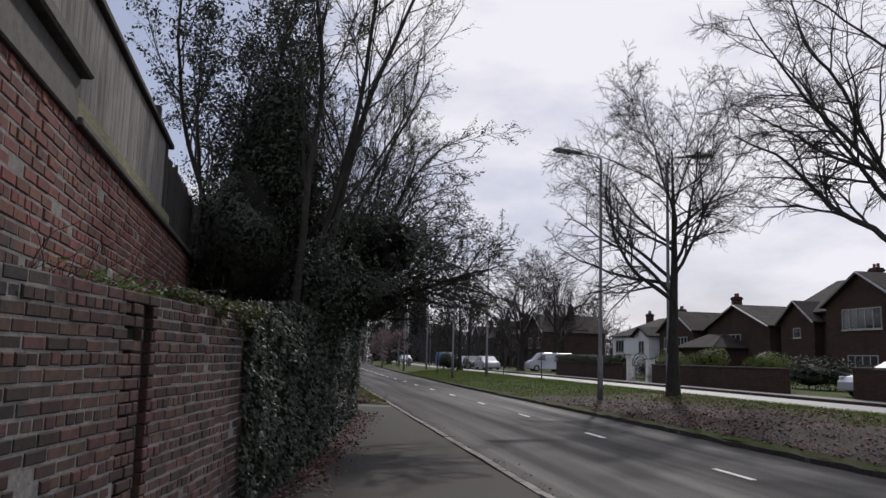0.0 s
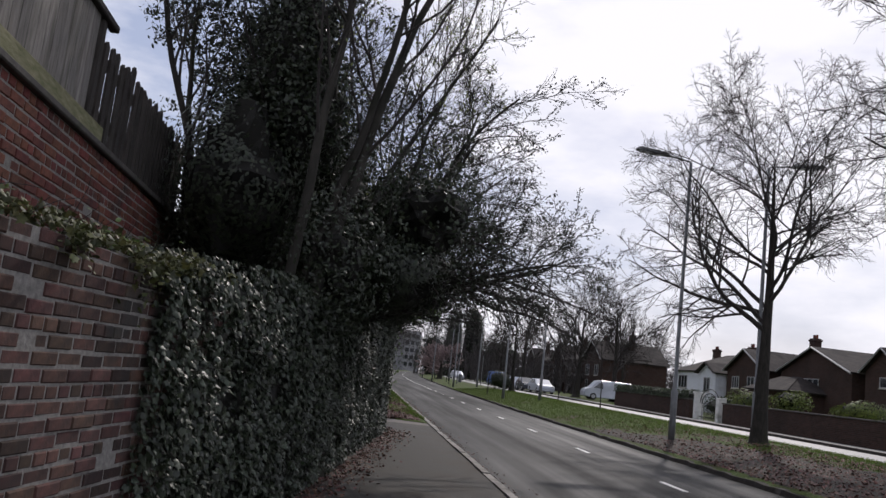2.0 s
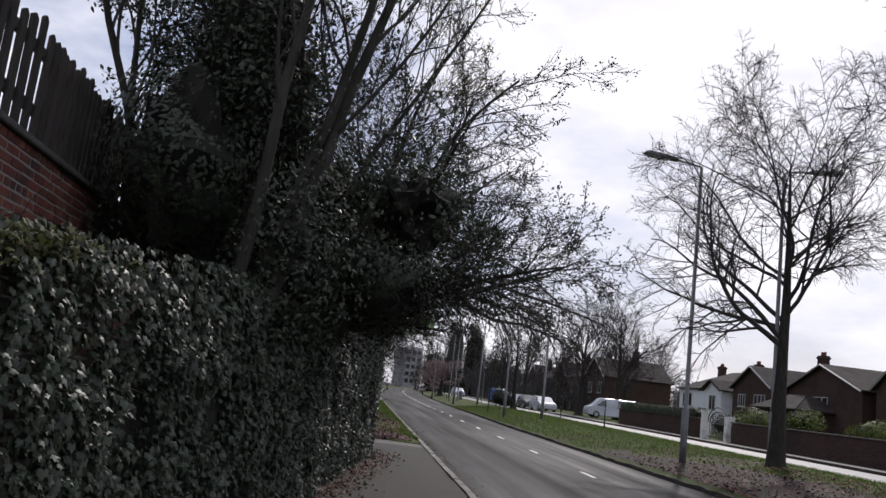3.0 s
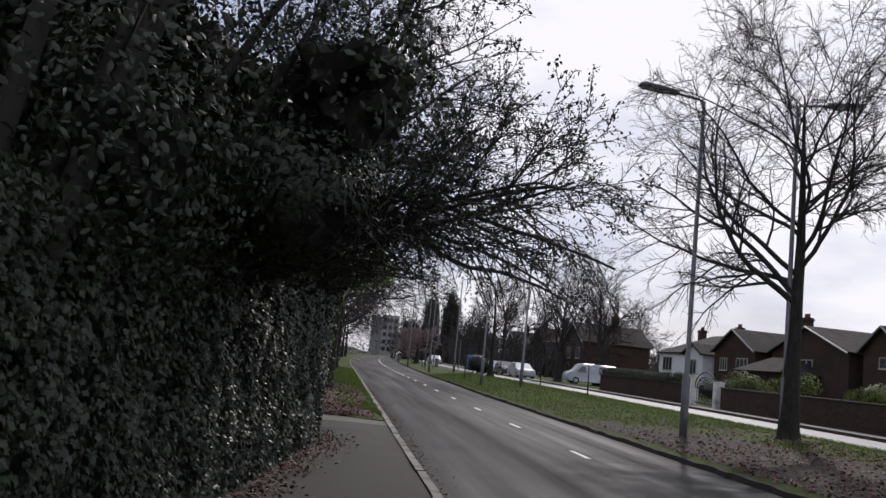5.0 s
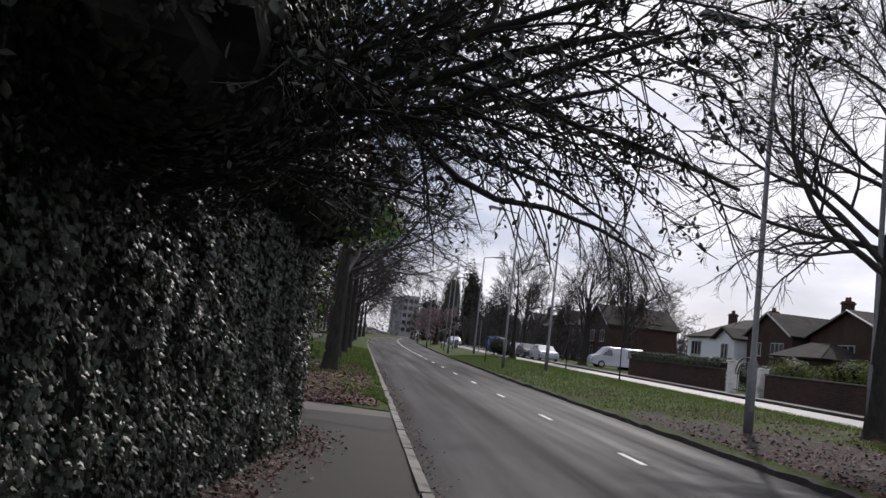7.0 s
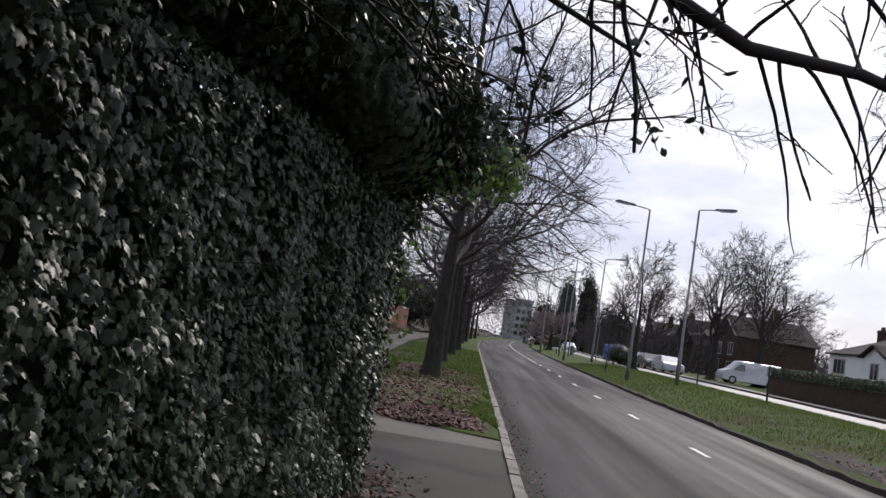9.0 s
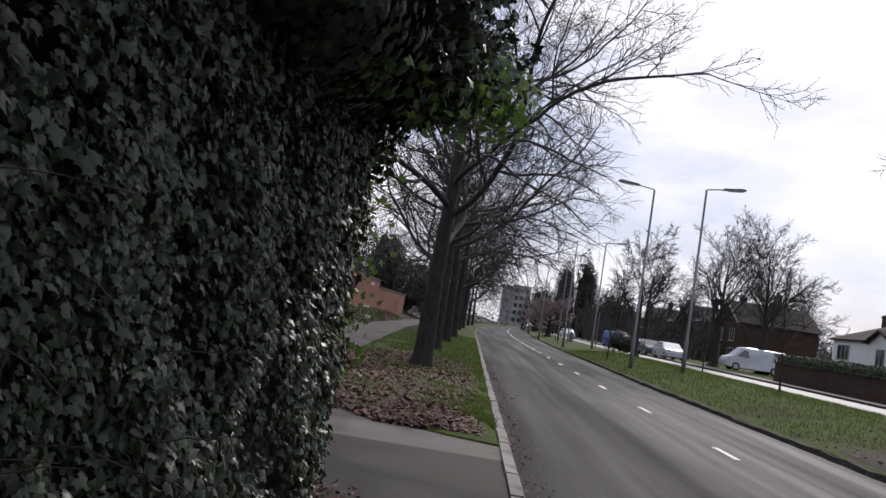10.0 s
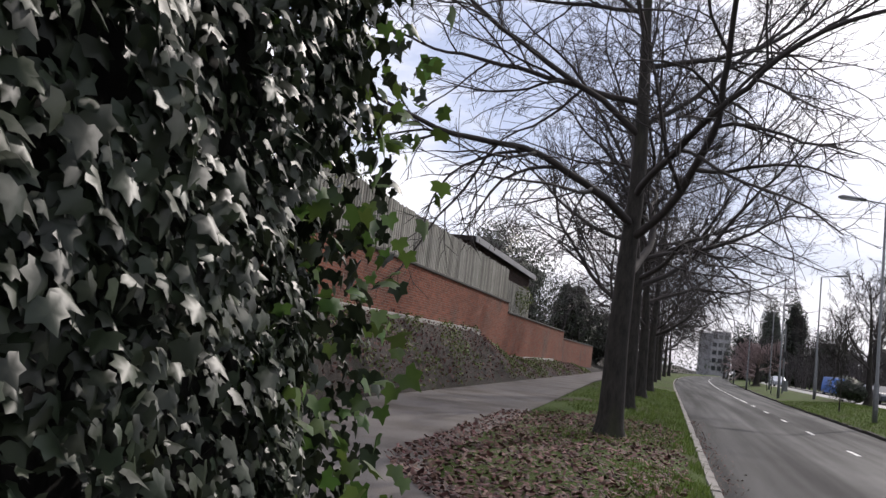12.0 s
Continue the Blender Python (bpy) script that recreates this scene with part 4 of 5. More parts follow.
bare_tree("blossom_tree", "low spreading pinkish tree in early blossom on the verge", (12.6, 126.0, 0.35), 4.6, 0.45, 106, limb=(0.75, 1.0), start=0.2, limbs=(22, 24), twigs=(9, 11), fine=(5, 6), angle=(48, 84), rmin=0.016, twig_mat=M_PINKTWIG)
sapling = bare_tree("sapling", "thin young tree on the verge", (9.9, 62.0, 0.28), 4.2, 0.04, 108, limb=(0.3, 0.45), start=0.35, limbs=(6, 8), twigs=(2, 3), fine=(1, 2), angle=(25, 45), flare=1.1, group="young trees on the verge")
for x, y in ((9.9, 88), (10.6, 97), (13.6, 46.5), (14.6, 60)):
    copy_thing(sapling, pose(x, y, verge_z(x), 0, 0, 57 * y))

# many-stemmed tree on the ledge
stems_tree = empty("multi_stem_tree", (0.0, 11.9, 1.8))
tagged(stems_tree, "tall tree of slender grey stems rising from the ivy-covered wall", "tree")
b = Bush(201)
spec = [dict(step=0.3, wob=0.04, up=0.02, taper=0.3, thick=0),
        dict(n=(9, 11), angle=(22, 50), len=(0.3, 0.5), rr=0.4, wob=0.09, up=0.07, taper=0.3, step=0.2, rmin=0.008, **{"from": 0.3}),
        dict(n=(7, 9), angle=(20, 50), len=(0.3, 0.55), rr=0.5, rmin=0.005, wob=0.1, up=0.05, taper=0.4, step=0.15, **{"from": 0.15}),
        dict(n=(5, 7), angle=(20, 50), len=(0.3, 0.6), rr=0.6, rmin=0.0035, wob=0.12, up=0.03, taper=0.5, step=0.12, **{"from": 0.15})]
for base, d, ln, r in (((-0.24, 11.3, 1.8), (0.09, 0.14, 1), 6.6, 0.062), ((-0.16, 11.75, 1.8), (0.15, 0.16, 1), 6.8, 0.058), ((0.0, 11.65, 1.8), (0.19, 0.2, 1), 6.6, 0.078),
                       ((-0.1, 12.3, 1.8), (0.34, 0.5, 1), 5.6, 0.045), ((-0.35, 12.4, 1.8), (-0.08, 0.3, 1), 6.2, 0.05), ((0.1, 12.6, 1.8), (0.5, 0.4, 1), 5.2, 0.04)):
    b.grow(base, d, ln, r, 0, spec)
b.clear(0.9, 3.4, 6, 24, 2.12)
stem_mesh = b.mesh(b.thick, "stem", M_STEM, (9,))
part("stem", stem_mesh, None, stems_tree, "slender grey stems")
part("crown", b.mesh(b.thin, "crown", M_TWIG, (8, 5, 4, 3)), None, stems_tree, "fine upright twigs")
part("leaves", leaf_on_twigs(b, "leaves", 5200, (0.025, 0.05), OVAL_SHAPE, M_BUD, 0.03, 202), None, stems_tree, "first small green leaves")


def leaf_mass(name, label, lumps, leaf, shape, material, seed, category="shrub", core=0.46, hang=0.7):
    """A shrub of dense leaves over lumps, given as centre, radii and number of leaves, with a near-black core painted
    as the shade inside.
    """
    c0 = lumps[0][0]
    root = empty(name, (c0[0], c0[1], c0[2] - lumps[0][1][2]))
    tagged(root, label, category)
    P, D = [], []
    for i, (c, r, n) in enumerate(lumps):
        p, d = blob_points(n, c, r, 0.62, 0.5, seed + i)
        P.append(p)
        D.append(d)
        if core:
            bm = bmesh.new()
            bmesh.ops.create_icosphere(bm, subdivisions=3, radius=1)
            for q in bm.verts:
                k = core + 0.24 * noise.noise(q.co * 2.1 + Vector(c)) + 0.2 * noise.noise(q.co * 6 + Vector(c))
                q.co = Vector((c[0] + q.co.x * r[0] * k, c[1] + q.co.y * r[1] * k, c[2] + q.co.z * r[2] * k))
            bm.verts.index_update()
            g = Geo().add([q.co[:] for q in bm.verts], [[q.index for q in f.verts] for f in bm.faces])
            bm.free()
            part("shade_core", g, M_CORE, root, "near-black core standing for the shade inside the foliage")
    P, D = np.vstack(P), np.vstack(D)
    rg = np.random.default_rng(seed)
    part("leaves", leaf_mesh("leaves", P, D + rg.normal(size=P.shape) * hang, rg.normal(size=P.shape) + (0, 0, -0.5), rg.uniform(*leaf, len(P)), shape, material), None, root)
    return root


leaf_mass("evergreen_tree", "dense dark evergreen clad in ivy behind the wall",
          [((-0.95, 12.3, 3.3), (0.85, 1.1, 1.35), 9000), ((-0.35, 12.6, 4.3), (0.6, 0.9, 0.9), 5000), ((-0.75, 13.4, 4.6), (0.9, 1.2, 1.1), 8000), ((-0.6, 12.4, 5.0), (0.62, 0.8, 1.05), 7000), ((-1.3, 12.9, 2.6), (0.7, 1.0, 0.9), 3500), ((-1.5, 15.5, 3.5), (1.2, 2.2, 2.0), 8000), ((-1.8, 19.2, 3.6), (1.4, 2.6, 1.8), 7000)], (0.04, 0.075), OVAL_SHAPE, M_SHRUB, 211, "tree", 0.6)
leaf_mass("holly_bush", "black-looking evergreen bush overhanging the footway",
          [((0.95, 14.2, 2.6), (0.85, 1.7, 0.62), 8000), ((0.2, 16.2, 3.0), (1.15, 1.9, 1.0), 9000), ((0.1, 13.6, 2.4), (0.6, 1.2, 0.7), 3500), ((0.5, 18.6, 3.3), (1.0, 1.6, 0.9), 6000), ((0.15, 12.2, 2.5), (0.6, 1.0, 0.75), 4500), ((-0.2, 14.4, 3.6), (1.1, 2.0, 1.2), 8000), ((0.0, 17.6, 4.2), (1.2, 2.2, 1.1), 8000), ((0.9, 16.3, 3.9), (1.0, 1.8, 0.8), 6000), ((-0.7, 18.6, 2.9), (0.9, 2.2, 1.0), 6000), ((1.3, 13.6, 3.4), (0.9, 1.6, 0.8), 4500)], (0.035, 0.07), OVAL_SHAPE, M_SHRUB, 221, "shrub", 0.5)
leaf_mass("ivy_canopy", "bulging canopy of ivy arching over the footway",
          [((1.05, 19.5, 2.8), (0.8, 1.3, 0.5), 5200), ((1.2, 20.2, 3.15), (0.78, 1.25, 0.48), 6000), ((0.95, 21.7, 3.65), (0.8, 0.9, 0.65), 5000), ((0.5, 18.4, 3.0), (0.9, 1.3, 0.6), 5000), ((1.35, 20.6, 2.95), (0.6, 0.85, 0.38), 2800), ((0.9, 21.4, 2.9), (0.75, 0.8, 0.7), 3400), ((0.6, 20.4, 3.6), (1.0, 1.3, 0.7), 4400), ((1.45, 21.4, 3.05), (0.68, 0.7, 0.42), 2600)], (0.04, 0.08), IVY_SHAPE, M_IVY, 231, "ivy", 0.42, 1.4)
leaf_mass("ivy_sprays", "ivy leaves along the edge of the canopy, coloured bright green as if sunlit from behind", [((1.95, 21.2, 2.85), (0.5, 0.6, 0.3), 420), ((1.4, 20.2, 2.55), (0.55, 0.8, 0.12), 160)], (0.04, 0.075), IVY_SHAPE, M_IVY_LIGHT, 236, "ivy", 0.05, 1.4)

# leafy crown behind, over the evergreen
crown = empty("leafy_tree", (-1.0, 12.4, 2.0))
tagged(crown, "upright twiggy tree with small dull leaves against the sky", "tree")
b = Bush(240)
spec = [dict(step=0.3, wob=0.05, up=0.04, taper=0.3, thick=0),
        dict(n=(9, 11), angle=(20, 48), len=(0.35, 0.5), rr=0.5, wob=0.1, up=0.05, taper=0.3, step=0.2, rmin=0.007, **{"from": 0.3}),
        dict(n=(8, 10), angle=(20, 50), len=(0.35, 0.5), rr=0.5, rmin=0.004, wob=0.12, up=0.03, taper=0.4, step=0.14, **{"from": 0.15}),
        dict(n=(4, 5), angle=(20, 50), len=(0.35, 0.6), rr=0.6, rmin=0.003, wob=0.14, up=0.02, taper=0.5, step=0.1, **{"from": 0.2})]
for d, ln in (((-0.22, 0, 1), 5.0), ((-0.05, 0.1, 1), 5.4), ((0.15, 0.05, 1), 5.2), ((-0.36, 0.1, 1), 4.6), ((-0.1, 0.4, 1), 5.0), ((0.25, 0.4, 1), 5.0)):
    b.grow((-1.0 + d[0], 12.4 + d[1], 2.0), d, ln, 0.05, 0, spec)
part("trunk", b.mesh(b.thick, "trunk", M_BARK, (8,)), None, crown)
part("twig_crown", b.mesh(b.thin, "twig_crown", M_TWIG, (8, 5, 4, 3)), None, crown)
part("leaves", leaf_on_twigs(b, "leaves", 17000, (0.035, 0.075), OVAL_SHAPE, M_SHRUB, 0.05, 241), None, crown)

# overhanging branches above the footway
over = empty("overhanging_tree", (0.35, 15.6, 1.9))
tagged(over, "dark shrubby tree whose branches droop over footway and road", "tree")
b = Bush(251)
spec = [dict(step=0.25, wob=0.06, up=-0.015, taper=0.3, thick=0),
        dict(n=(9, 11), angle=(25, 60), len=(0.4, 0.6), rr=0.5, wob=0.09, up=-0.02, taper=0.3, step=0.18, rmin=0.008, **{"from": 0.2}),
        dict(n=(8, 10), angle=(20, 55), len=(0.35, 0.6), rr=0.5, rmin=0.005, wob=0.1, up=-0.03, taper=0.4, step=0.14, **{"from": 0.12}),
        dict(n=(4, 6), angle=(20, 50), len=(0.3, 0.6), rr=0.6, rmin=0.005, wob=0.12, up=-0.02, taper=0.5, step=0.1, **{"from": 0.15})]
for d, ln, r in (((1, -0.25, 0.62), 3.2, 0.05), ((1, 0.1, 0.5), 3.2, 0.045), ((1, 0.25, 0.72), 3.3, 0.05), ((0.8, -0.55, 0.85), 3.4, 0.045), ((0.7, 0.15, 1.0), 3.9, 0.05), ((1, -0.05, 0.3), 3.4, 0.04),
                 ((1, -0.6, 0.42), 3.0, 0.04), ((0.55, -0.2, 1.1), 4.2, 0.05), ((0.7, 0.35, 1.1), 3.8, 0.045)):
    b.grow((0.35, 15.4 + 0.5 * d[1], 2.05), d, ln, r, 0, spec)
droop = [dict(step=0.22, wob=0.05, up=-0.03, taper=0.35, thick=0),
         dict(n=(8, 10), angle=(35, 70), len=(0.28, 0.45), rr=0.5, wob=0.08, up=-0.11, taper=0.35, step=0.12, rmin=0.006, **{"from": 0.3}),
         dict(n=(4, 5), angle=(20, 45), len=(0.3, 0.5), rr=0.6, rmin=0.004, wob=0.08, up=-0.08, taper=0.5, step=0.08, **{"from": 0.3})]
bare = Bush(259)
for p, d, ln in (((0.9, 15.9, 3.2), (1, 0.42, 0.12), 3.3), ((0.8, 16.4, 3.5), (1, 0.2, 0.25), 3.6), ((1.0, 15.6, 3.1), (1, 0.12, 0.14), 3.2)):
    bare.grow(p, d, ln, 0.035, 0, droop)
limb_pts = [(1.2, 16.0, 3.5), (1.65, 16.4, 3.32), (2.1, 16.75, 3.0), (2.5, 17.0, 2.76), (2.85, 17.15, 2.66), (3.3, 17.25, 2.66), (3.8, 17.35, 2.55), (4.3, 17.4, 2.36)]
bare.thick.append((np.array(limb_pts), np.array([0.04, 0.037, 0.034, 0.03, 0.027, 0.023, 0.018, 0.01]), 0))
hang = [dict(step=0.1, wob=0.07, up=-0.05, taper=0.45, thick=0), dict(n=(2, 4), angle=(20, 45), len=(0.3, 0.55), rr=0.6, rmin=0.0035, wob=0.1, up=-0.06, taper=0.5, step=0.08, **{"from": 0.3})]
for k in range(26):
    q = 2.2 + 4.7 * k / 25
    i = int(q)
    p = [limb_pts[i][c] + (limb_pts[i + 1][c] - limb_pts[i][c]) * (q - i) for c in range(3)]
    bare.grow(p, (bare.rnd.uniform(-0.2, 0.9), bare.rnd.uniform(-0.5, 0.6), bare.rnd.choice((-0.9, -0.6, 0.5))), bare.rnd.uniform(0.3, 0.75), 0.0085, 0, hang)
bare.clear(0.9, 2.75, 6, 24, 1.95)
part("bare_branch", bare.mesh(bare.thick + bare.thin, "bare_branch", M_TWIG, (7, 5, 4)), None, over, "bare drooping branches with hanging twigs")
b.clear(0.9, 3.4, 6, 24, 2.12)
b.clear(3.3, 12, 6, 24, 1.75)
part("branch", b.mesh(b.thick, "branch", M_BARK, (8,)), None, over, "crooked dark branches")
part("twig_crown", b.mesh(b.thin, "twig_crown", M_TWIG, (8, 5, 4, 3)), None, over)
part("leaves", leaf_on_twigs(b, "leaves", 14000, (0.024, 0.05), OVAL_SHAPE, M_SHRUB, 0.03, 252), None, over)

# ---- street lamps, posts ----
def street_lamp(x, y, side, h=8.63, label="tall grey street lamp with a long flat lantern"):
    root = empty("street_lamp", (x, y, verge_z(x)))
    tagged(root, label, "street lamp", "street lamps on the verge")
    z = verge_z(x)
    part("pole", Geo().tube([(x, y, z - 0.3), (x, y, z + 1.35), (x, y, z + 1.4), (x, y, h)], [0.095, 0.095, 0.062, 0.045], 12), M_STEEL, root, smooth=True)
    part("collar", Geo().tube([(x, y, z + 1.33), (x, y, z + 1.47)], [0.105, 0.085], 12), M_STEEL, root)
    part("access_door", Geo().box(x - 0.05, y - 0.103, z + 0.45, x + 0.05, y - 0.08, z + 0.95, 0.006), M_STEEL, root)
    s = side
    part("arm", Geo().tube([(x, y, h - 0.05), (x + s * 0.05, y, h + 0.02), (x + s * 0.75, y, h + 0.12)], [0.035, 0.03, 0.028], 8), M_STEEL, root)
    head = part("lantern", Geo().prism([(x + s * 0.7, h + 0.09), (x + s * 0.75, h + 0.17), (x + s * 1.6, h + 0.27), (x + s * 1.72, h + 0.22), (x + s * 1.7, h + 0.17)], "y", y - 0.12, y + 0.12), M_STEEL, root)
    part("bowl", Geo().prism([(x + s * 0.95, h + 0.107), (x + s * 1.0, h + 0.07), (x + s * 1.6, h + 0.125), (x + s * 1.66, h + 0.155)], "y", y - 0.09, y + 0.09), M_LAMPGLASS, head, "dull lamp bowl")
    return root


for y in (26.6, 54.2, 82.0, 109.5, 137):
    street_lamp((9.82 if y < 30 else 9.68) + bend(y), y, -1)
for y in (26.0, 52.4, 79.5, 107, 135):
    street_lamp((12.0 if y < 30 else 11.6) + bend(y), y, 1)


def short_post(x, y, h, r, label, cap=True):
    root = empty("verge_post", (x, y, verge_z(x)))
    tagged(root, label, "post")
    z = verge_z(x)
    part("shaft", Geo().tube([(x, y, z - 0.2), (x, y, z + h)], [r, r * 0.95], 10), M_STEEL, root)
    if cap:
        part("box", Geo().box(x - 0.13, y - 0.1, z + h * 0.5, x + 0.13, y + 0.1, z + h * 0.5 + 0.5, 0.02), M_IRON, root, "small dark box")


short_post(11.2, 92, 5.6, 0.06, "thin dark post with a small box on the verge")
short_post(12.6, 101, 0.95, 0.22, "short dark bollard on the grass", False)
short_post(14.7, 98, 3.4, 0.05, "thin post beside the side road", False)


# ---- houses and gardens across the road ----
def window(root, x, y, z, w, h, bars=1):
    """A window in a wall that faces -x."""
    win = part("window", Geo().box(x - 0.02, y - w / 2 + 0.03, z + 0.03, x - 0.008, y + w / 2 - 0.03, z + h - 0.03), M_PANE, root, "dark window glass")
    for q in [y - w / 2, y + w / 2 - 0.07] + [y - w / 2 + w * (k + 1) / (bars + 1) - 0.035 for k in range(bars)]:
        part("mullion", Geo().box(x - 0.06, q, z + 0.07, x + 0.02, q + 0.07, z + h - 0.07), M_FRAME, win, "white window frame")
    for q in (z, z + h - 0.07):
        part("frame_rail", Geo().box(x - 0.06, y - w / 2, q, x + 0.02, y + w / 2, q + 0.07), M_FRAME, win, "white window frame")
    part("sill", Geo().box(x - 0.12, y - w / 2 - 0.05, z - 0.08, x, y + w / 2 + 0.05, z - 0.005), M_STONE, win)


def roof_slab(g, a, b, c, d, t=0.14):
    """A sloping slab of thickness t with its corners in order."""
    q = [Vector(p) for p in (a, b, c, d)]
    nrm = (q[1] - q[0]).cross(q[3] - q[0]).normalized()
    if nrm.z < 0:
        nrm = -nrm
    g.add([p[:] for p in q] + [(p + nrm * t)[:] for p in q], [(0, 1, 2, 3), (7, 6, 5, 4), (0, 4, 5, 1), (1, 5, 6, 2), (2, 6, 7, 3), (3, 7, 4, 0)])


def chimney(root, x, y, z0, z1, parent=None):
    c = part("chimney", Geo().box(x - 0.35, y - 0.45, z0, x + 0.35, y + 0.45, z1, 0.02).box(x - 0.42, y - 0.52, z1 - 0.3, x + 0.42, y + 0.52, z1 - 0.12, 0.02), M_HOUSE_BRICK, parent or root)
    for k in (-0.22, 0.22):
        part("chimney_pot", Geo().tube([(x, y + k, z1), (x, y + k, z1 + 0.35)], [0.13, 0.11], 10), M_BRICK_RED, c)


def house(label, x0, x1, y0, y1, eave, ridge, along, wall_mat, windows=(), chimneys=(), hip=0.0, base=0.3):
    """A house with a pitched roof; along is the axis of its ridge."""
    root = empty("house", ((x0 + x1) / 2, (y0 + y1) / 2, base))
    tagged(root, label, "house", "houses along the side road")
    g = Geo().box(x0, y0, base, x1, y1, eave)
    o = 0.35
    rg = Geo()
    if along == "y":
        xm = (x0 + x1) / 2
        if not hip:
            g.prism([(x0, eave), (x1, eave), (xm, ridge)], "y", y0, y1)
        ya, yb = y0 - (0 if hip else o), y1 + (0 if hip else o)
        roof_slab(rg, (x0 - o, y0 - o, eave - 0.1), (x0 - o, y1 + o, eave - 0.1), (xm, yb - hip, ridge), (xm, ya + hip, ridge))
        roof_slab(rg, (x1 + o, y1 + o, eave - 0.1), (x1 + o, y0 - o, eave - 0.1), (xm, ya + hip, ridge), (xm, yb - hip, ridge))
        if hip:
            roof_slab(rg, (x1 + o, y0 - o, eave - 0.1), (x0 - o, y0 - o, eave - 0.1), (xm - 0.01, y0 + hip, ridge), (xm + 0.01, y0 + hip, ridge))
            roof_slab(rg, (x0 - o, y1 + o, eave - 0.1), (x1 + o, y1 + o, eave - 0.1), (xm + 0.01, y1 - hip, ridge), (xm - 0.01, y1 - hip, ridge))
    else:
        ym = (y0 + y1) / 2
        g.prism([(y0, eave), (y1, eave), (ym, ridge)], "x", x0, x1)
        roof_slab(rg, (x0 - o, y0 - o, eave - 0.1), (x1 + o, y0 - o, eave - 0.1), (x1 + o, ym, ridge), (x0 - o, ym, ridge))
        roof_slab(rg, (x1 + o, y1 + o, eave - 0.1), (x0 - o, y1 + o, eave - 0.1), (x0 - o, ym, ridge), (x1 + o, ym, ridge))
        part("bargeboard", Geo().tube([(x0 - o - 0.03, y0 - o, eave - 0.08), (x0 - o - 0.03, ym, ridge + 0.05), (x0 - o - 0.03, y1 + o, eave - 0.08)], [0.09, 0.09, 0.09], 4), M_FRAME if wall_mat is M_HOUSE_BRICK else M_ROOF, root)
    part("wall", g, wall_mat, root)
    rf = part("roof", rg, M_ROOF, root, "dark tiled roof")
    for cx, cy, cz in chimneys:
        chimney(root, cx, cy, cz - 2.2, cz, rf)
    for w in windows:
        window(root, x0, *w)
    return root


house("white rendered house with a dark hipped roof", 39, 48.5, 85.5, 101, 4.9, 7.1, "y", M_RENDER_WHITE,
      [(98.6, 2.9, 2.6, 1.5, 2), (88.2, 2.9, 1.6, 1.5, 1), (92.6, 2.7, 1.2, 1.7, 1), (98.6, 0.9, 2.6, 1.3, 2), (88.2, 0.9, 1.6, 1.4, 1)], [(43.7, 100.2, 8.0), (43.7, 91, 8.1)], hip=3.6)
house("white rendered front wing with windows", 37.2, 39.2, 85.5, 89.8, 4.6, 5.6, "x", M_RENDER_WHITE, [(87.6, 2.6, 1.5, 1.5, 1)], [])
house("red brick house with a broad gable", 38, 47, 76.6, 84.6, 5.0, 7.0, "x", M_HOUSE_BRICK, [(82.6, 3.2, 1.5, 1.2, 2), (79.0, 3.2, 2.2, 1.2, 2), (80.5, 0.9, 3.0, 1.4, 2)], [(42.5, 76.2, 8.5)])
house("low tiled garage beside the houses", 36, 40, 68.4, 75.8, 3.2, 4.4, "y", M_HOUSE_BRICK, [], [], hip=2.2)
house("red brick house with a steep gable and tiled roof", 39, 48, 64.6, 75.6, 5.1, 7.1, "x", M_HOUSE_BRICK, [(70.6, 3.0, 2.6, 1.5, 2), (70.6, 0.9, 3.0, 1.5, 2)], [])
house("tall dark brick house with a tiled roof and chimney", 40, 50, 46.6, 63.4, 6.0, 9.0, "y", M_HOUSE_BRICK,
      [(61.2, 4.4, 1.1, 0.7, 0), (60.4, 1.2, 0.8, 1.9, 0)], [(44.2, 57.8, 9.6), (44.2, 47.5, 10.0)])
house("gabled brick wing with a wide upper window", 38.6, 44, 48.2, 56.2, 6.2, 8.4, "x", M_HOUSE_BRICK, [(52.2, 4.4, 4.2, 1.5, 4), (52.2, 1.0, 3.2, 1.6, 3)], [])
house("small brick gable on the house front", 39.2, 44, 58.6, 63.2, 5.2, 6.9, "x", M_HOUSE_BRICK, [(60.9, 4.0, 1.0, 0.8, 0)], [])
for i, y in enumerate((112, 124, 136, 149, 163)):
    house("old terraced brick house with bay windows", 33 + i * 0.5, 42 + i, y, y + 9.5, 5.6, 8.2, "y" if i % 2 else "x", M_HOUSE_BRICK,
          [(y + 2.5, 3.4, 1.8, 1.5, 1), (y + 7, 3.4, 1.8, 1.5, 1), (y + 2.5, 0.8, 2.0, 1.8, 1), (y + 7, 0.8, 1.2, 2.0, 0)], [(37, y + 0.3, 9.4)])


def garden_wall(label, y0, y1, top, material, x=FRONT_X):
    root = whole("garden_wall", Geo().box(x, y0, 0.2, x + 0.26, y1, top, 0.01), material, label, "wall")
    part("coping", Geo().box(x - 0.05, y0 - 0.03, top + 0.002, x + 0.31, y1 + 0.03, top + 0.07, 0.015), M_COPING, root, "flat coping stones")
    return root


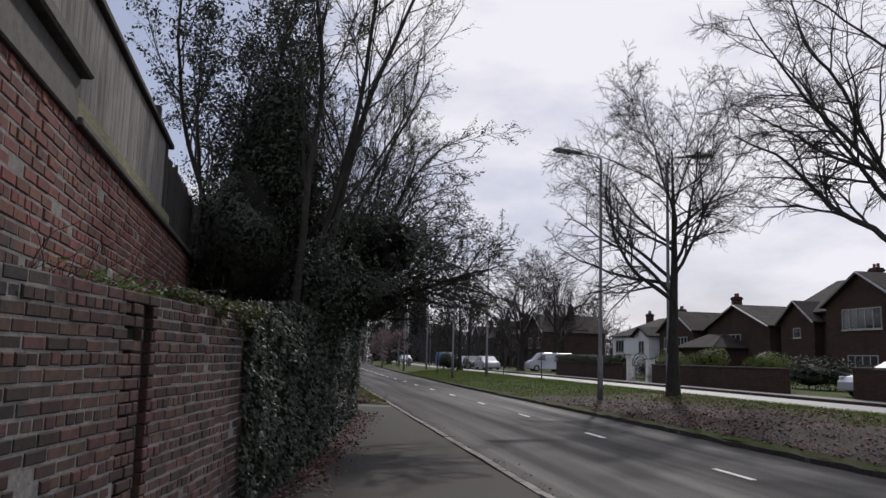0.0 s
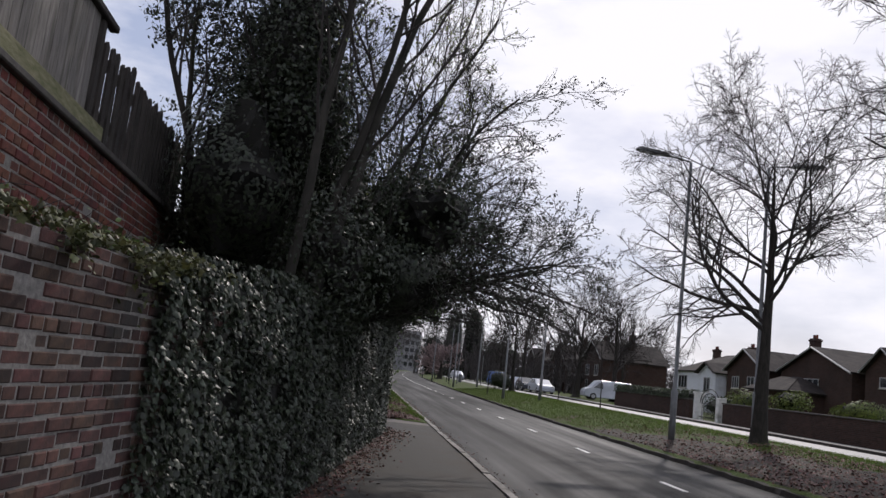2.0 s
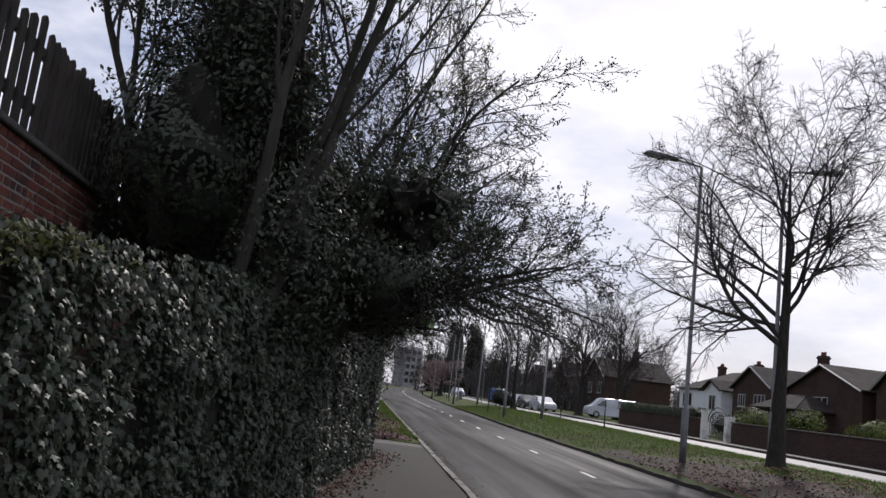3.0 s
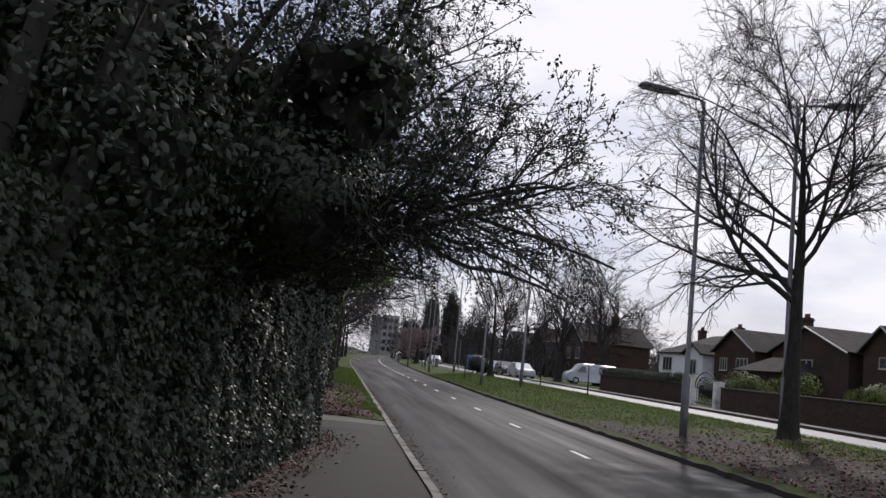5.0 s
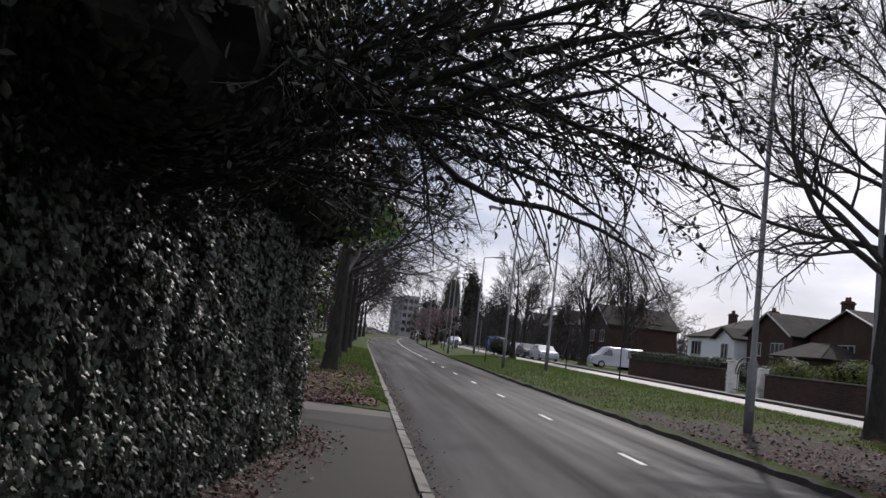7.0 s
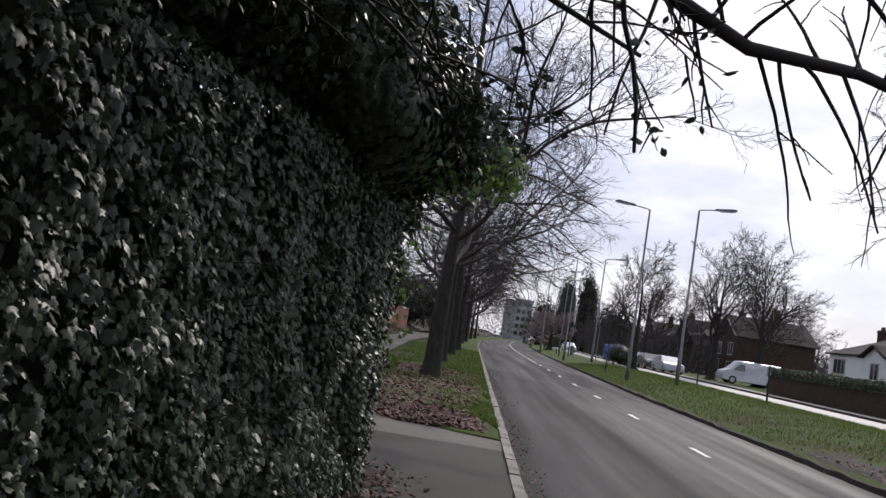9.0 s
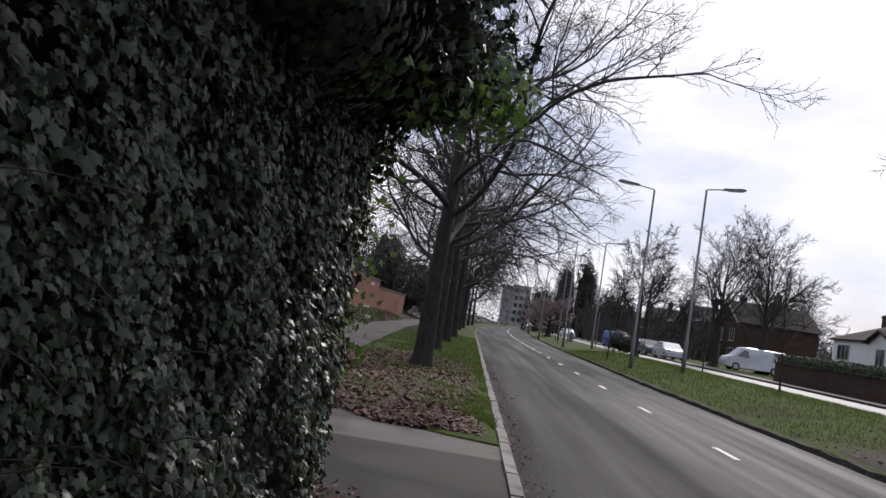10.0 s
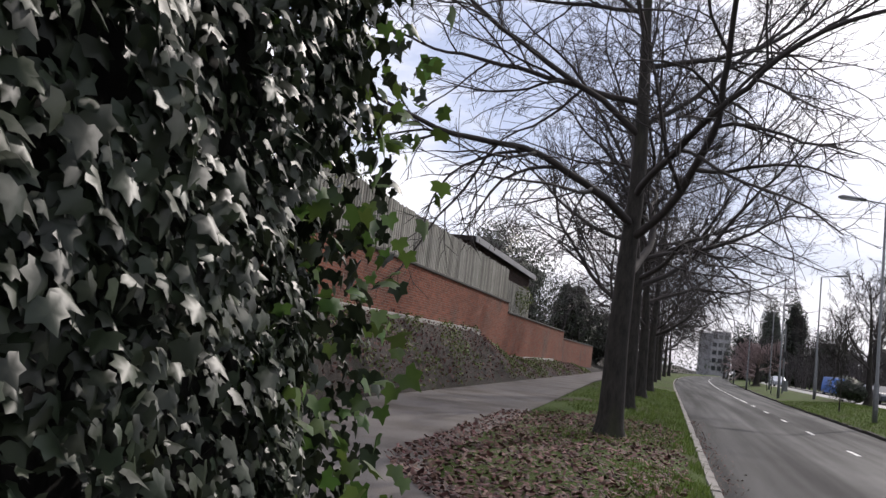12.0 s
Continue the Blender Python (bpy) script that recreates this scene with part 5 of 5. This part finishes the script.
def hedge(label, x0, x1, y0, y1, z0, z1, n, material, seed, leaf=(0.07, 0.14)):
    rg = np.random.default_rng(seed)
    root = empty("hedge", ((x0 + x1) / 2, (y0 + y1) / 2, z0))
    tagged(root, label, "hedge")
    p = np.stack([rg.uniform(x0, x1, n), rg.uniform(y0, y1, n), rg.uniform(z0, z1, n)], 1)
    face = rg.integers(0, 3, n)
    wob = np.array([noise.noise((q[1] * 0.7, q[2], seed)) for q in p]) * 0.16
    p[face == 0, 0] = x0 + wob[face == 0]
    p[face == 1, 2] = z1 + wob[face == 1]
    d = rg.normal(size=p.shape) * 0.6 + np.where((face == 0)[:, None], (-1, 0, 0.2), (0, 0, 1))
    part("leaves", leaf_mesh("leaves", p, d, rg.normal(size=p.shape), rg.uniform(*leaf, n), KITE_SHAPE, material), None, root)
    # The hedge's inner shade is a near-black block.
    part("shade_core", Geo().box(x0 + 0.15, y0 + 0.1, z0, x1, y1 - 0.1, z1 - 0.14, 0.08), M_CORE, root, "near-black core standing for the shade inside the foliage")
    return root


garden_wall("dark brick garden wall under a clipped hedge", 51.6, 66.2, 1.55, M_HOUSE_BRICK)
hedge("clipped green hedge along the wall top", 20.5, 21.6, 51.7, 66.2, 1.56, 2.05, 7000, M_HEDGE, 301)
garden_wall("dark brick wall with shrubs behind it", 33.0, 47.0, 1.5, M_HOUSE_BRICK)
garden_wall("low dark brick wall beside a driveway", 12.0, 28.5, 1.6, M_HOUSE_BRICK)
leaf_mass("garden_shrub", "bright yellow-green shrub over the garden wall", [((21.6, 46.2, 1.7), (0.9, 1.5, 0.7), 2600), ((22.4, 43.4, 2.0), (1.2, 1.6, 0.8), 2600)], (0.07, 0.15), KITE_SHAPE, M_HEDGE_LIT, 311)
leaf_mass("garden_shrub", "rounded light green shrub behind the wall", [((22.2, 37.4, 1.8), (0.9, 1.9, 0.55), 2200)], (0.07, 0.15), KITE_SHAPE, M_HEDGE_LIT, 312)
leaf_mass("garden_shrub", "large dark evergreen shrub by the driveway", [((24.0, 24.5, 2.2), (2.2, 3.2, 1.9), 5000), ((25, 20.5, 2.8), (2.2, 2.6, 2.4), 4000)], (0.09, 0.18), KITE_SHAPE, M_HEDGE, 313)
leaf_mass("garden_shrub", "dark low shrubs in a front garden", [((25, 56, 1.3), (2.0, 5, 1.0), 2600), ((27, 40, 1.3), (2.4, 5, 1.1), 2600)], (0.09, 0.18), KITE_SHAPE, M_HEDGE, 314)
leaf_mass("garden_shrub", "dark round bush on the verge edge", [((14.0, 80.5, 1.3), (1.7, 2.4, 1.2), 3000)], (0.09, 0.18), KITE_SHAPE, M_SHRUB, 315)

gate = empty("garden_gate", (FRONT_X, 49.2, 0.46))
tagged(gate, "black iron arched garden gate between pale posts", "gate")
part("gatepost", Geo().box(20.5, 50.3, 0.3, 20.95, 50.75, 1.95, 0.02).box(20.45, 50.25, 1.952, 21.0, 50.8, 2.05, 0.02), M_GATE_WHITE, gate, "white rendered gatepost")
part("gatepost", Geo().box(20.5, 47.3, 0.3, 20.95, 47.7, 1.8, 0.02), M_GATE_WHITE, gate, "white rendered gatepost")
arc = [(20.72, 49.0 + 1.25 * math.cos(a), 1.5 + 0.75 * math.sin(a)) for a in np.linspace(0, math.pi, 13)]
part("arch", Geo().tube(arc, [0.03] * 13, 6), M_IRON, gate)
arc2 = [(20.72, 49.0 + 1.0 * math.cos(a), 1.45 + 0.55 * math.sin(a)) for a in np.linspace(0, math.pi, 13)]
part("arch", Geo().tube(arc2, [0.03] * 13, 6), M_IRON, gate)
for k in range(11):
    q = 48.0 + 0.2 * k
    part("bar", Geo().tube([(20.72, q, 0.5), (20.72, q, 1.45)], [0.015, 0.015], 5), M_IRON, gate)
part("rail", Geo().box(20.7, 47.7, 0.62, 20.74, 50.3, 0.66).box(20.7, 47.7, 1.4, 20.74, 50.3, 1.44), M_IRON, gate)


# ---- vehicles ----
def vehicle(name, label, m, outline, glass, width, wheels, paint, wheel_r=0.32):
    """A vehicle from its side outline (length, height); +length is the nose. glass: side window outlines."""
    root = new(name)
    tagged(root, label, name, "parked vehicles")
    bm = bmesh.new()
    top = max(p[1] for p in outline)
    loops = []
    for s, inset in ((-1, 0.10), (-1, 0), (1, 0), (1, 0.10)):
        ring = []
        for x, z in outline:
            tuck = 0.16 * max(0, (z - 0.95) / max(0.1, top - 0.95)) ** 1.3
            cx, cz = sum(p[0] for p in outline) / len(outline), top * 0.5
            k = 1 - 0.035 * (inset > 0)
            ring.append(bm.verts.new((cx + (x - cx) * k, s * (width / 2 - tuck - (0.0 if inset else 0.09)), cz + (z - cz) * k)))
        loops.append(ring)
    order = [loops[0], loops[1], loops[2], loops[3]]
    n = len(outline)
    bm.faces.new(order[0])
    bm.faces.new(list(reversed(order[3])))
    for a, c in zip(order, order[1:]):
        for i in range(n):
            bm.faces.new((a[i], a[(i + 1) % n], c[(i + 1) % n], c[i]))
    bmesh.ops.recalc_face_normals(bm, faces=bm.faces)
    me = bpy.data.meshes.new("body")
    bm.to_mesh(me)
    bm.free()
    me.materials.append(paint)
    body = new("body", me)
    body.parent = root

    def child(nm, g, mt, par, lab=""):
        o = new(nm, g.mesh(nm, mt))
        o.parent = par
        if lab:
            o["label"] = lab
        return o

    for s in (-1, 1):
        for poly in glass:
            g = Geo()
            vs = []
            for off in (0.0, 0.012):
                for x, z in poly:
                    tuck = 0.16 * max(0, (z - 0.95) / max(0.1, top - 0.95)) ** 1.3
                    vs.append((x, s * (width / 2 - tuck + off), z))
            k = len(poly)
            g.add(vs, [tuple(range(k)), tuple(range(k, 2 * k))] + [(i, (i + 1) % k, (i + 1) % k + k, i + k) for i in range(k)])
            child("side_window", g, M_PANE, body)
        for wx in wheels:
            w = child("wheel", Geo().tube([(wx, s * (width / 2 - 0.2), wheel_r), (wx, s * (width / 2 - 0.02), wheel_r), (wx, s * (width / 2 + 0.01), wheel_r)], [wheel_r, wheel_r, wheel_r * 0.9], 18), M_TYRE, root)
            child("rim", Geo().tube([(wx, s * (width / 2 - 0.01), wheel_r), (wx, s * (width / 2 + 0.02), wheel_r)], [wheel_r * 0.62, wheel_r * 0.55], 14), M_RIM, w)
    nose = max(p[0] for p in outline)
    tail = min(p[0] for p in outline)
    for s in (-1, 1):
        child("headlight", Geo().box(nose - 0.35, s * (width / 2 - 0.25) - 0.16, 0.68, nose - 0.06, s * (width / 2 - 0.25) + 0.14, 0.85, 0.03), M_LAMPGLASS, root)
        child("tail_light", Geo().box(tail + 0.0, s * (width / 2 - 0.2) - 0.07, 0.75, tail + 0.1, s * (width / 2 - 0.2) + 0.07, 1.1, 0.02), M_RED, root)
    root.matrix_world = m
    return root


VAN = [(-2.4, 0.32), (-2.42, 0.9), (-2.36, 1.9), (-2.25, 1.96), (0.75, 1.97), (1.1, 1.9), (1.75, 1.2), (2.3, 1.0), (2.42, 0.75), (2.42, 0.34), (1.95, 0.26), (-1.9, 0.26)]
CAR = [(-2.05, 0.35), (-2.1, 0.75), (-1.95, 0.98), (-1.45, 1.4), (-0.9, 1.5), (0.1, 1.49), (0.95, 0.98), (1.85, 0.82), (2.05, 0.62), (2.05, 0.32), (1.6, 0.24), (-1.6, 0.24)]
vehicle("van", "silver panel van parked nose-out on a driveway", pose(25.3, 84.0, 0.45, 0, 0, 178), VAN, [[(0.55, 1.15), (0.6, 1.7), (0.95, 1.72), (1.5, 1.18)]], 1.9, (-1.55, 1.5), M_CAR_WHITE, 0.34)
car_glass = [[(-1.3, 1.0), (-1.25, 1.33), (-0.8, 1.42), (-0.35, 1.42), (-0.3, 1.0)], [(-0.22, 1.0), (-0.25, 1.42), (0.1, 1.41), (0.75, 1.0)]]
vehicle("car", "silver car on a driveway between garden walls", pose(23.6, 29.9, 0.45, 0, 0, 172), CAR, car_glass, 1.78, (-1.28, 1.3), M_CAR_WHITE)
vehicle("car", "white car parked beside the side road", pose(19.6, 104, 0.4, 0, 0, -82), CAR, car_glass, 1.78, (-1.28, 1.3), M_CAR_WHITE)
vehicle("car", "pale silver car parked facing up the side road", pose(19.8, 89, 0.4, 0, 0, -86), CAR, car_glass, 1.78, (-1.28, 1.3), M_CAR_WHITE)
vehicle("car", "dark car parked beyond the van", pose(19.7, 96, 0.4, 0, 0, -88), CAR, car_glass, 1.78, (-1.28, 1.3), M_CAR_DARK)
vehicle("van", "bright blue van parked far along the side road", pose(20.0, 118, 0.4, 0, 0, -85), VAN, [[(0.55, 1.15), (0.6, 1.7), (0.95, 1.72), (1.5, 1.18)]], 1.9, (-1.55, 1.5), M_CAR_BLUE, 0.34)
vehicle("car", "white car far along the side road", pose(18.0, 150, 0.4, 0, 0, -85), CAR, car_glass, 1.78, (-1.28, 1.3), M_CAR_WHITE)
vehicle("car", "dark car parked on the verge far off", pose(0.2, 140, 0.25, 0, 0, -88), CAR, car_glass, 1.78, (-1.28, 1.3), M_CAR_DARK)

# ---- far wall on the near side ----
FAR_X = -5.6
wall_far = whole("wall_far", Geo().box(FAR_X - 0.3, 30, 0.0, FAR_X, 59, 3.64).box(FAR_X - 0.3, 59, 0.0, FAR_X, 82, 3.15).box(FAR_X - 0.3, 82, 0, FAR_X, 108, 2.62), M_WALL_FAR,
                 "long red brick boundary wall stepping down with the path", "wall", "structure")
for a, c, z in ((30, 59, 3.64), (59, 82, 3.15), (82, 108, 2.62)):
    part("coping", Geo().box(FAR_X - 0.36, a, z + 0.002, FAR_X + 0.06, c, z + 0.09, 0.015), M_COPING, wall_far, "dark coping course")
for a, c, z in ((30, 52.5, 2.1), (60, 76, 1.1)):
    part("plinth", Geo().box(FAR_X, a, z - 0.32, FAR_X + 0.2, c, z, 0.02), M_STONE, wall_far, "pale stone ledge at the wall foot")
bank = Geo()
ys = spread(23, 108, 1.2)
for y in ys:
    hgt = float(np.interp(y, [23, 52, 58, 80, 108], [1.95, 2.0, 1.0, 0.8, 0.3]))
    for k in range(8):
        f = k / 7
        x = FAR_X + 1.5 * (1 - f) + 0.05
        bank.v.append((x, y, 0.1 + hgt * (f ** 0.6) + (rough(x, y, 3) if 0 < k < 7 else -0.03)))
bank.f = [(i * 8 + k, i * 8 + k + 1, (i + 1) * 8 + k + 1, (i + 1) * 8 + k) for i in range(len(ys) - 1) for k in range(7)]
whole("bank", bank, M_SOIL, "earth bank of dead stems and weeds below the wall", "bank", "structure", smooth=True)
rg = np.random.default_rng(61)
n = 9000
y = 30 + 60 * rg.random(n) ** 1.4
f = rg.random(n)
z = 0.12 + np.interp(y, [23, 52, 58, 80, 108], [1.95, 2.0, 1.0, 0.8, 0.3]) * f ** 0.6
pos = np.stack([FAR_X + 1.5 * (1 - f) + 0.08, y, z + 0.05 * rg.random(n)], 1)
whole("bank_weeds", leaf_mesh("bank_weeds", pos, rg.normal(size=pos.shape) + (1, 0, 0.6), rg.normal(size=pos.shape), rg.uniform(0.05, 0.13, n), KITE_SHAPE, M_DEADLEAF), None, "dead brown weeds over the bank", "weeds", "stuff")
pos2 = pos[(noise_mask := np.array([noise.noise((q[1] * 0.5, q[2], 3)) > 0.0 for q in pos]))] + (0.05, 0, 0.04)
whole("bank_weeds", leaf_mesh("bank_weeds", pos2, rg.normal(size=pos2.shape) + (1, 0, 0.6), rg.normal(size=pos2.shape), rg.uniform(0.06, 0.14, len(pos2)), KITE_SHAPE, M_HEDGE_LIT), None, "green weeds and moss on the bank", "weeds", "stuff")
pal = empty("timber_fence", (FAR_X - 0.15, 36, 3.94))
tagged(pal, "tall pale timber fence of narrow slats on the far wall", "fence")
y = 36.0
while y < 66:
    base = 3.73 if y < 59 else 3.24
    part("slat", Geo().box(FAR_X - 0.2, y, base, FAR_X - 0.17, y + 0.12, base + 1.55 + RNG.normal() * 0.02), M_FENCE_PALE, pal)
    y += 0.19
part("rail", Geo().box(FAR_X - 0.26, 36, 4.3, FAR_X - 0.21, 59, 4.4).box(FAR_X - 0.26, 36, 5.1, FAR_X - 0.21, 59, 5.2), M_FENCE_PALE, pal)
shed = empty("outbuilding", (-9, 62, 2.2))
tagged(shed, "low outbuilding with a pale fascia behind the fence", "building")
part("wall", Geo().box(-12, 54, 2.0, -6.6, 70, 5.9), M_HOUSE_BRICK, shed)
part("roof", Geo().box(-12.3, 53.7, 5.902, -6.3, 70.3, 6.1), M_ROOF, shed)
part("fascia", Geo().box(-6.299, 53.7, 5.85, -6.25, 70.3, 6.13), M_FRAME, shed, "pale fascia board")
leaf_mass("garden_shrub", "pale green shrub over the far wall", [((-6.6, 37.5, 4.9), (1.2, 2.2, 1.2), 2600), ((-6.2, 63, 3.9), (0.8, 2.5, 0.9), 2200)], (0.08, 0.16), KITE_SHAPE, M_HEDGE_LIT, 321)


# ---- distance ----
def thicket(name, label, x0, x1, y0, y1, z0, h, n, seed, material, r=0.05):
    """A far wood: many bare stems with forking tops."""
    rg = np.random.default_rng(seed)
    b = Bush(seed)
    sp = [dict(step=h / 4, wob=0.06, up=0.03, taper=0.25, thick=9),
          dict(n=(8, 10), angle=(30, 65), len=(0.4, 0.62), rr=0.5, wob=0.12, up=0.03, taper=0.3, step=h / 6, rmin=r * 0.45, **{"from": 0.18}),
          dict(n=(5, 7), angle=(20, 60), len=(0.4, 0.7), rr=0.6, wob=0.14, up=0.01, taper=0.5, step=h / 5, rmin=r * 0.38, **{"from": 0.15})]
    for _ in range(n):
        b.grow((rg.uniform(x0, x1), rg.uniform(y0, y1), z0), (rg.normal() * 0.08, rg.normal() * 0.08, 1), h * rg.uniform(0.65, 1.1), r * 2.4, 0, sp)
    return whole(name, b.mesh(b.thick, name, material, (5, 3, 3)), None, label, "woodland", "stuff")


thicket("far_trees", "bare woodland across the end of the road", -60, 1, 150, 230, 0, 9, 220, 401, M_FARWOOD, 0.09)
thicket("far_trees", "bare trees behind the far houses", 15, 120, 170, 260, 0, 8.5, 220, 402, M_FARWOOD, 0.09)
thicket("far_trees", "dark scrub and trees behind the boundary wall", -26, -7.5, 62, 140, 2.0, 5.5, 130, 403, M_FARWOOD, 0.05)
thicket("far_trees", "dark trees between houses and verge", 21, 34, 104, 170, 0.4, 5.5, 80, 404, M_FARWOOD, 0.06)
thicket("far_trees", "bare trees on the rise beyond the rooftops", 50, 130, 100, 170, 0.4, 6, 130, 405, M_FARWOOD, 0.08)
leaf_mass("conifer", "dark evergreen trees far along the road", [((21, 190, 8), (2.6, 3, 9), 7000), ((26, 194, 8.5), (2.8, 3, 10.5), 8000), ((34, 200, 5), (6, 6, 6.5), 8000), ((17, 196, 5), (3, 3, 6), 5000)], (0.25, 0.6), KITE_SHAPE, M_SHRUB, 411, "tree", 0.7)
leaf_mass("evergreen_tree", "dark evergreens behind the far wall", [((-10, 74, 5.8), (3, 6.5, 4.4), 13000), ((-12, 92, 6.4), (4, 9, 5.4), 13000), ((-8.5, 110, 5.5), (3.2, 8, 5), 9000), ((-7, 132, 4.5), (5, 8, 5), 8000)], (0.14, 0.3), KITE_SHAPE, M_SHRUB, 412, "tree", 0.62)
leaf_mass("far_hedge", "dark hedges and scrub closing the end of the road", [((-10, 235, 2), (22, 10, 4), 3500), ((40, 240, 2), (34, 10, 5), 7000), ((45, 165, 1.5), (14, 6, 2.5), 5000)], (0.35, 0.8), KITE_SHAPE, M_HEDGE, 413, "hedge")
tower = empty("tower_block", (8, 330, 0))
tagged(tower, "grey tower block beyond the trees", "building")
part("wall", Geo().box(13, 332, 0, 23.5, 342, 15.4).box(17, 328, 0, 23.4, 338, 16), M_CONCRETE, tower)
for k in range(5):
    for j in range(3):
        part("window", Geo().box(17.4 + j * 2.0, 327.9, 2 + k * 2.8, 18.8 + j * 2.0, 327.995, 3.5 + k * 2.8), M_PANE, tower)
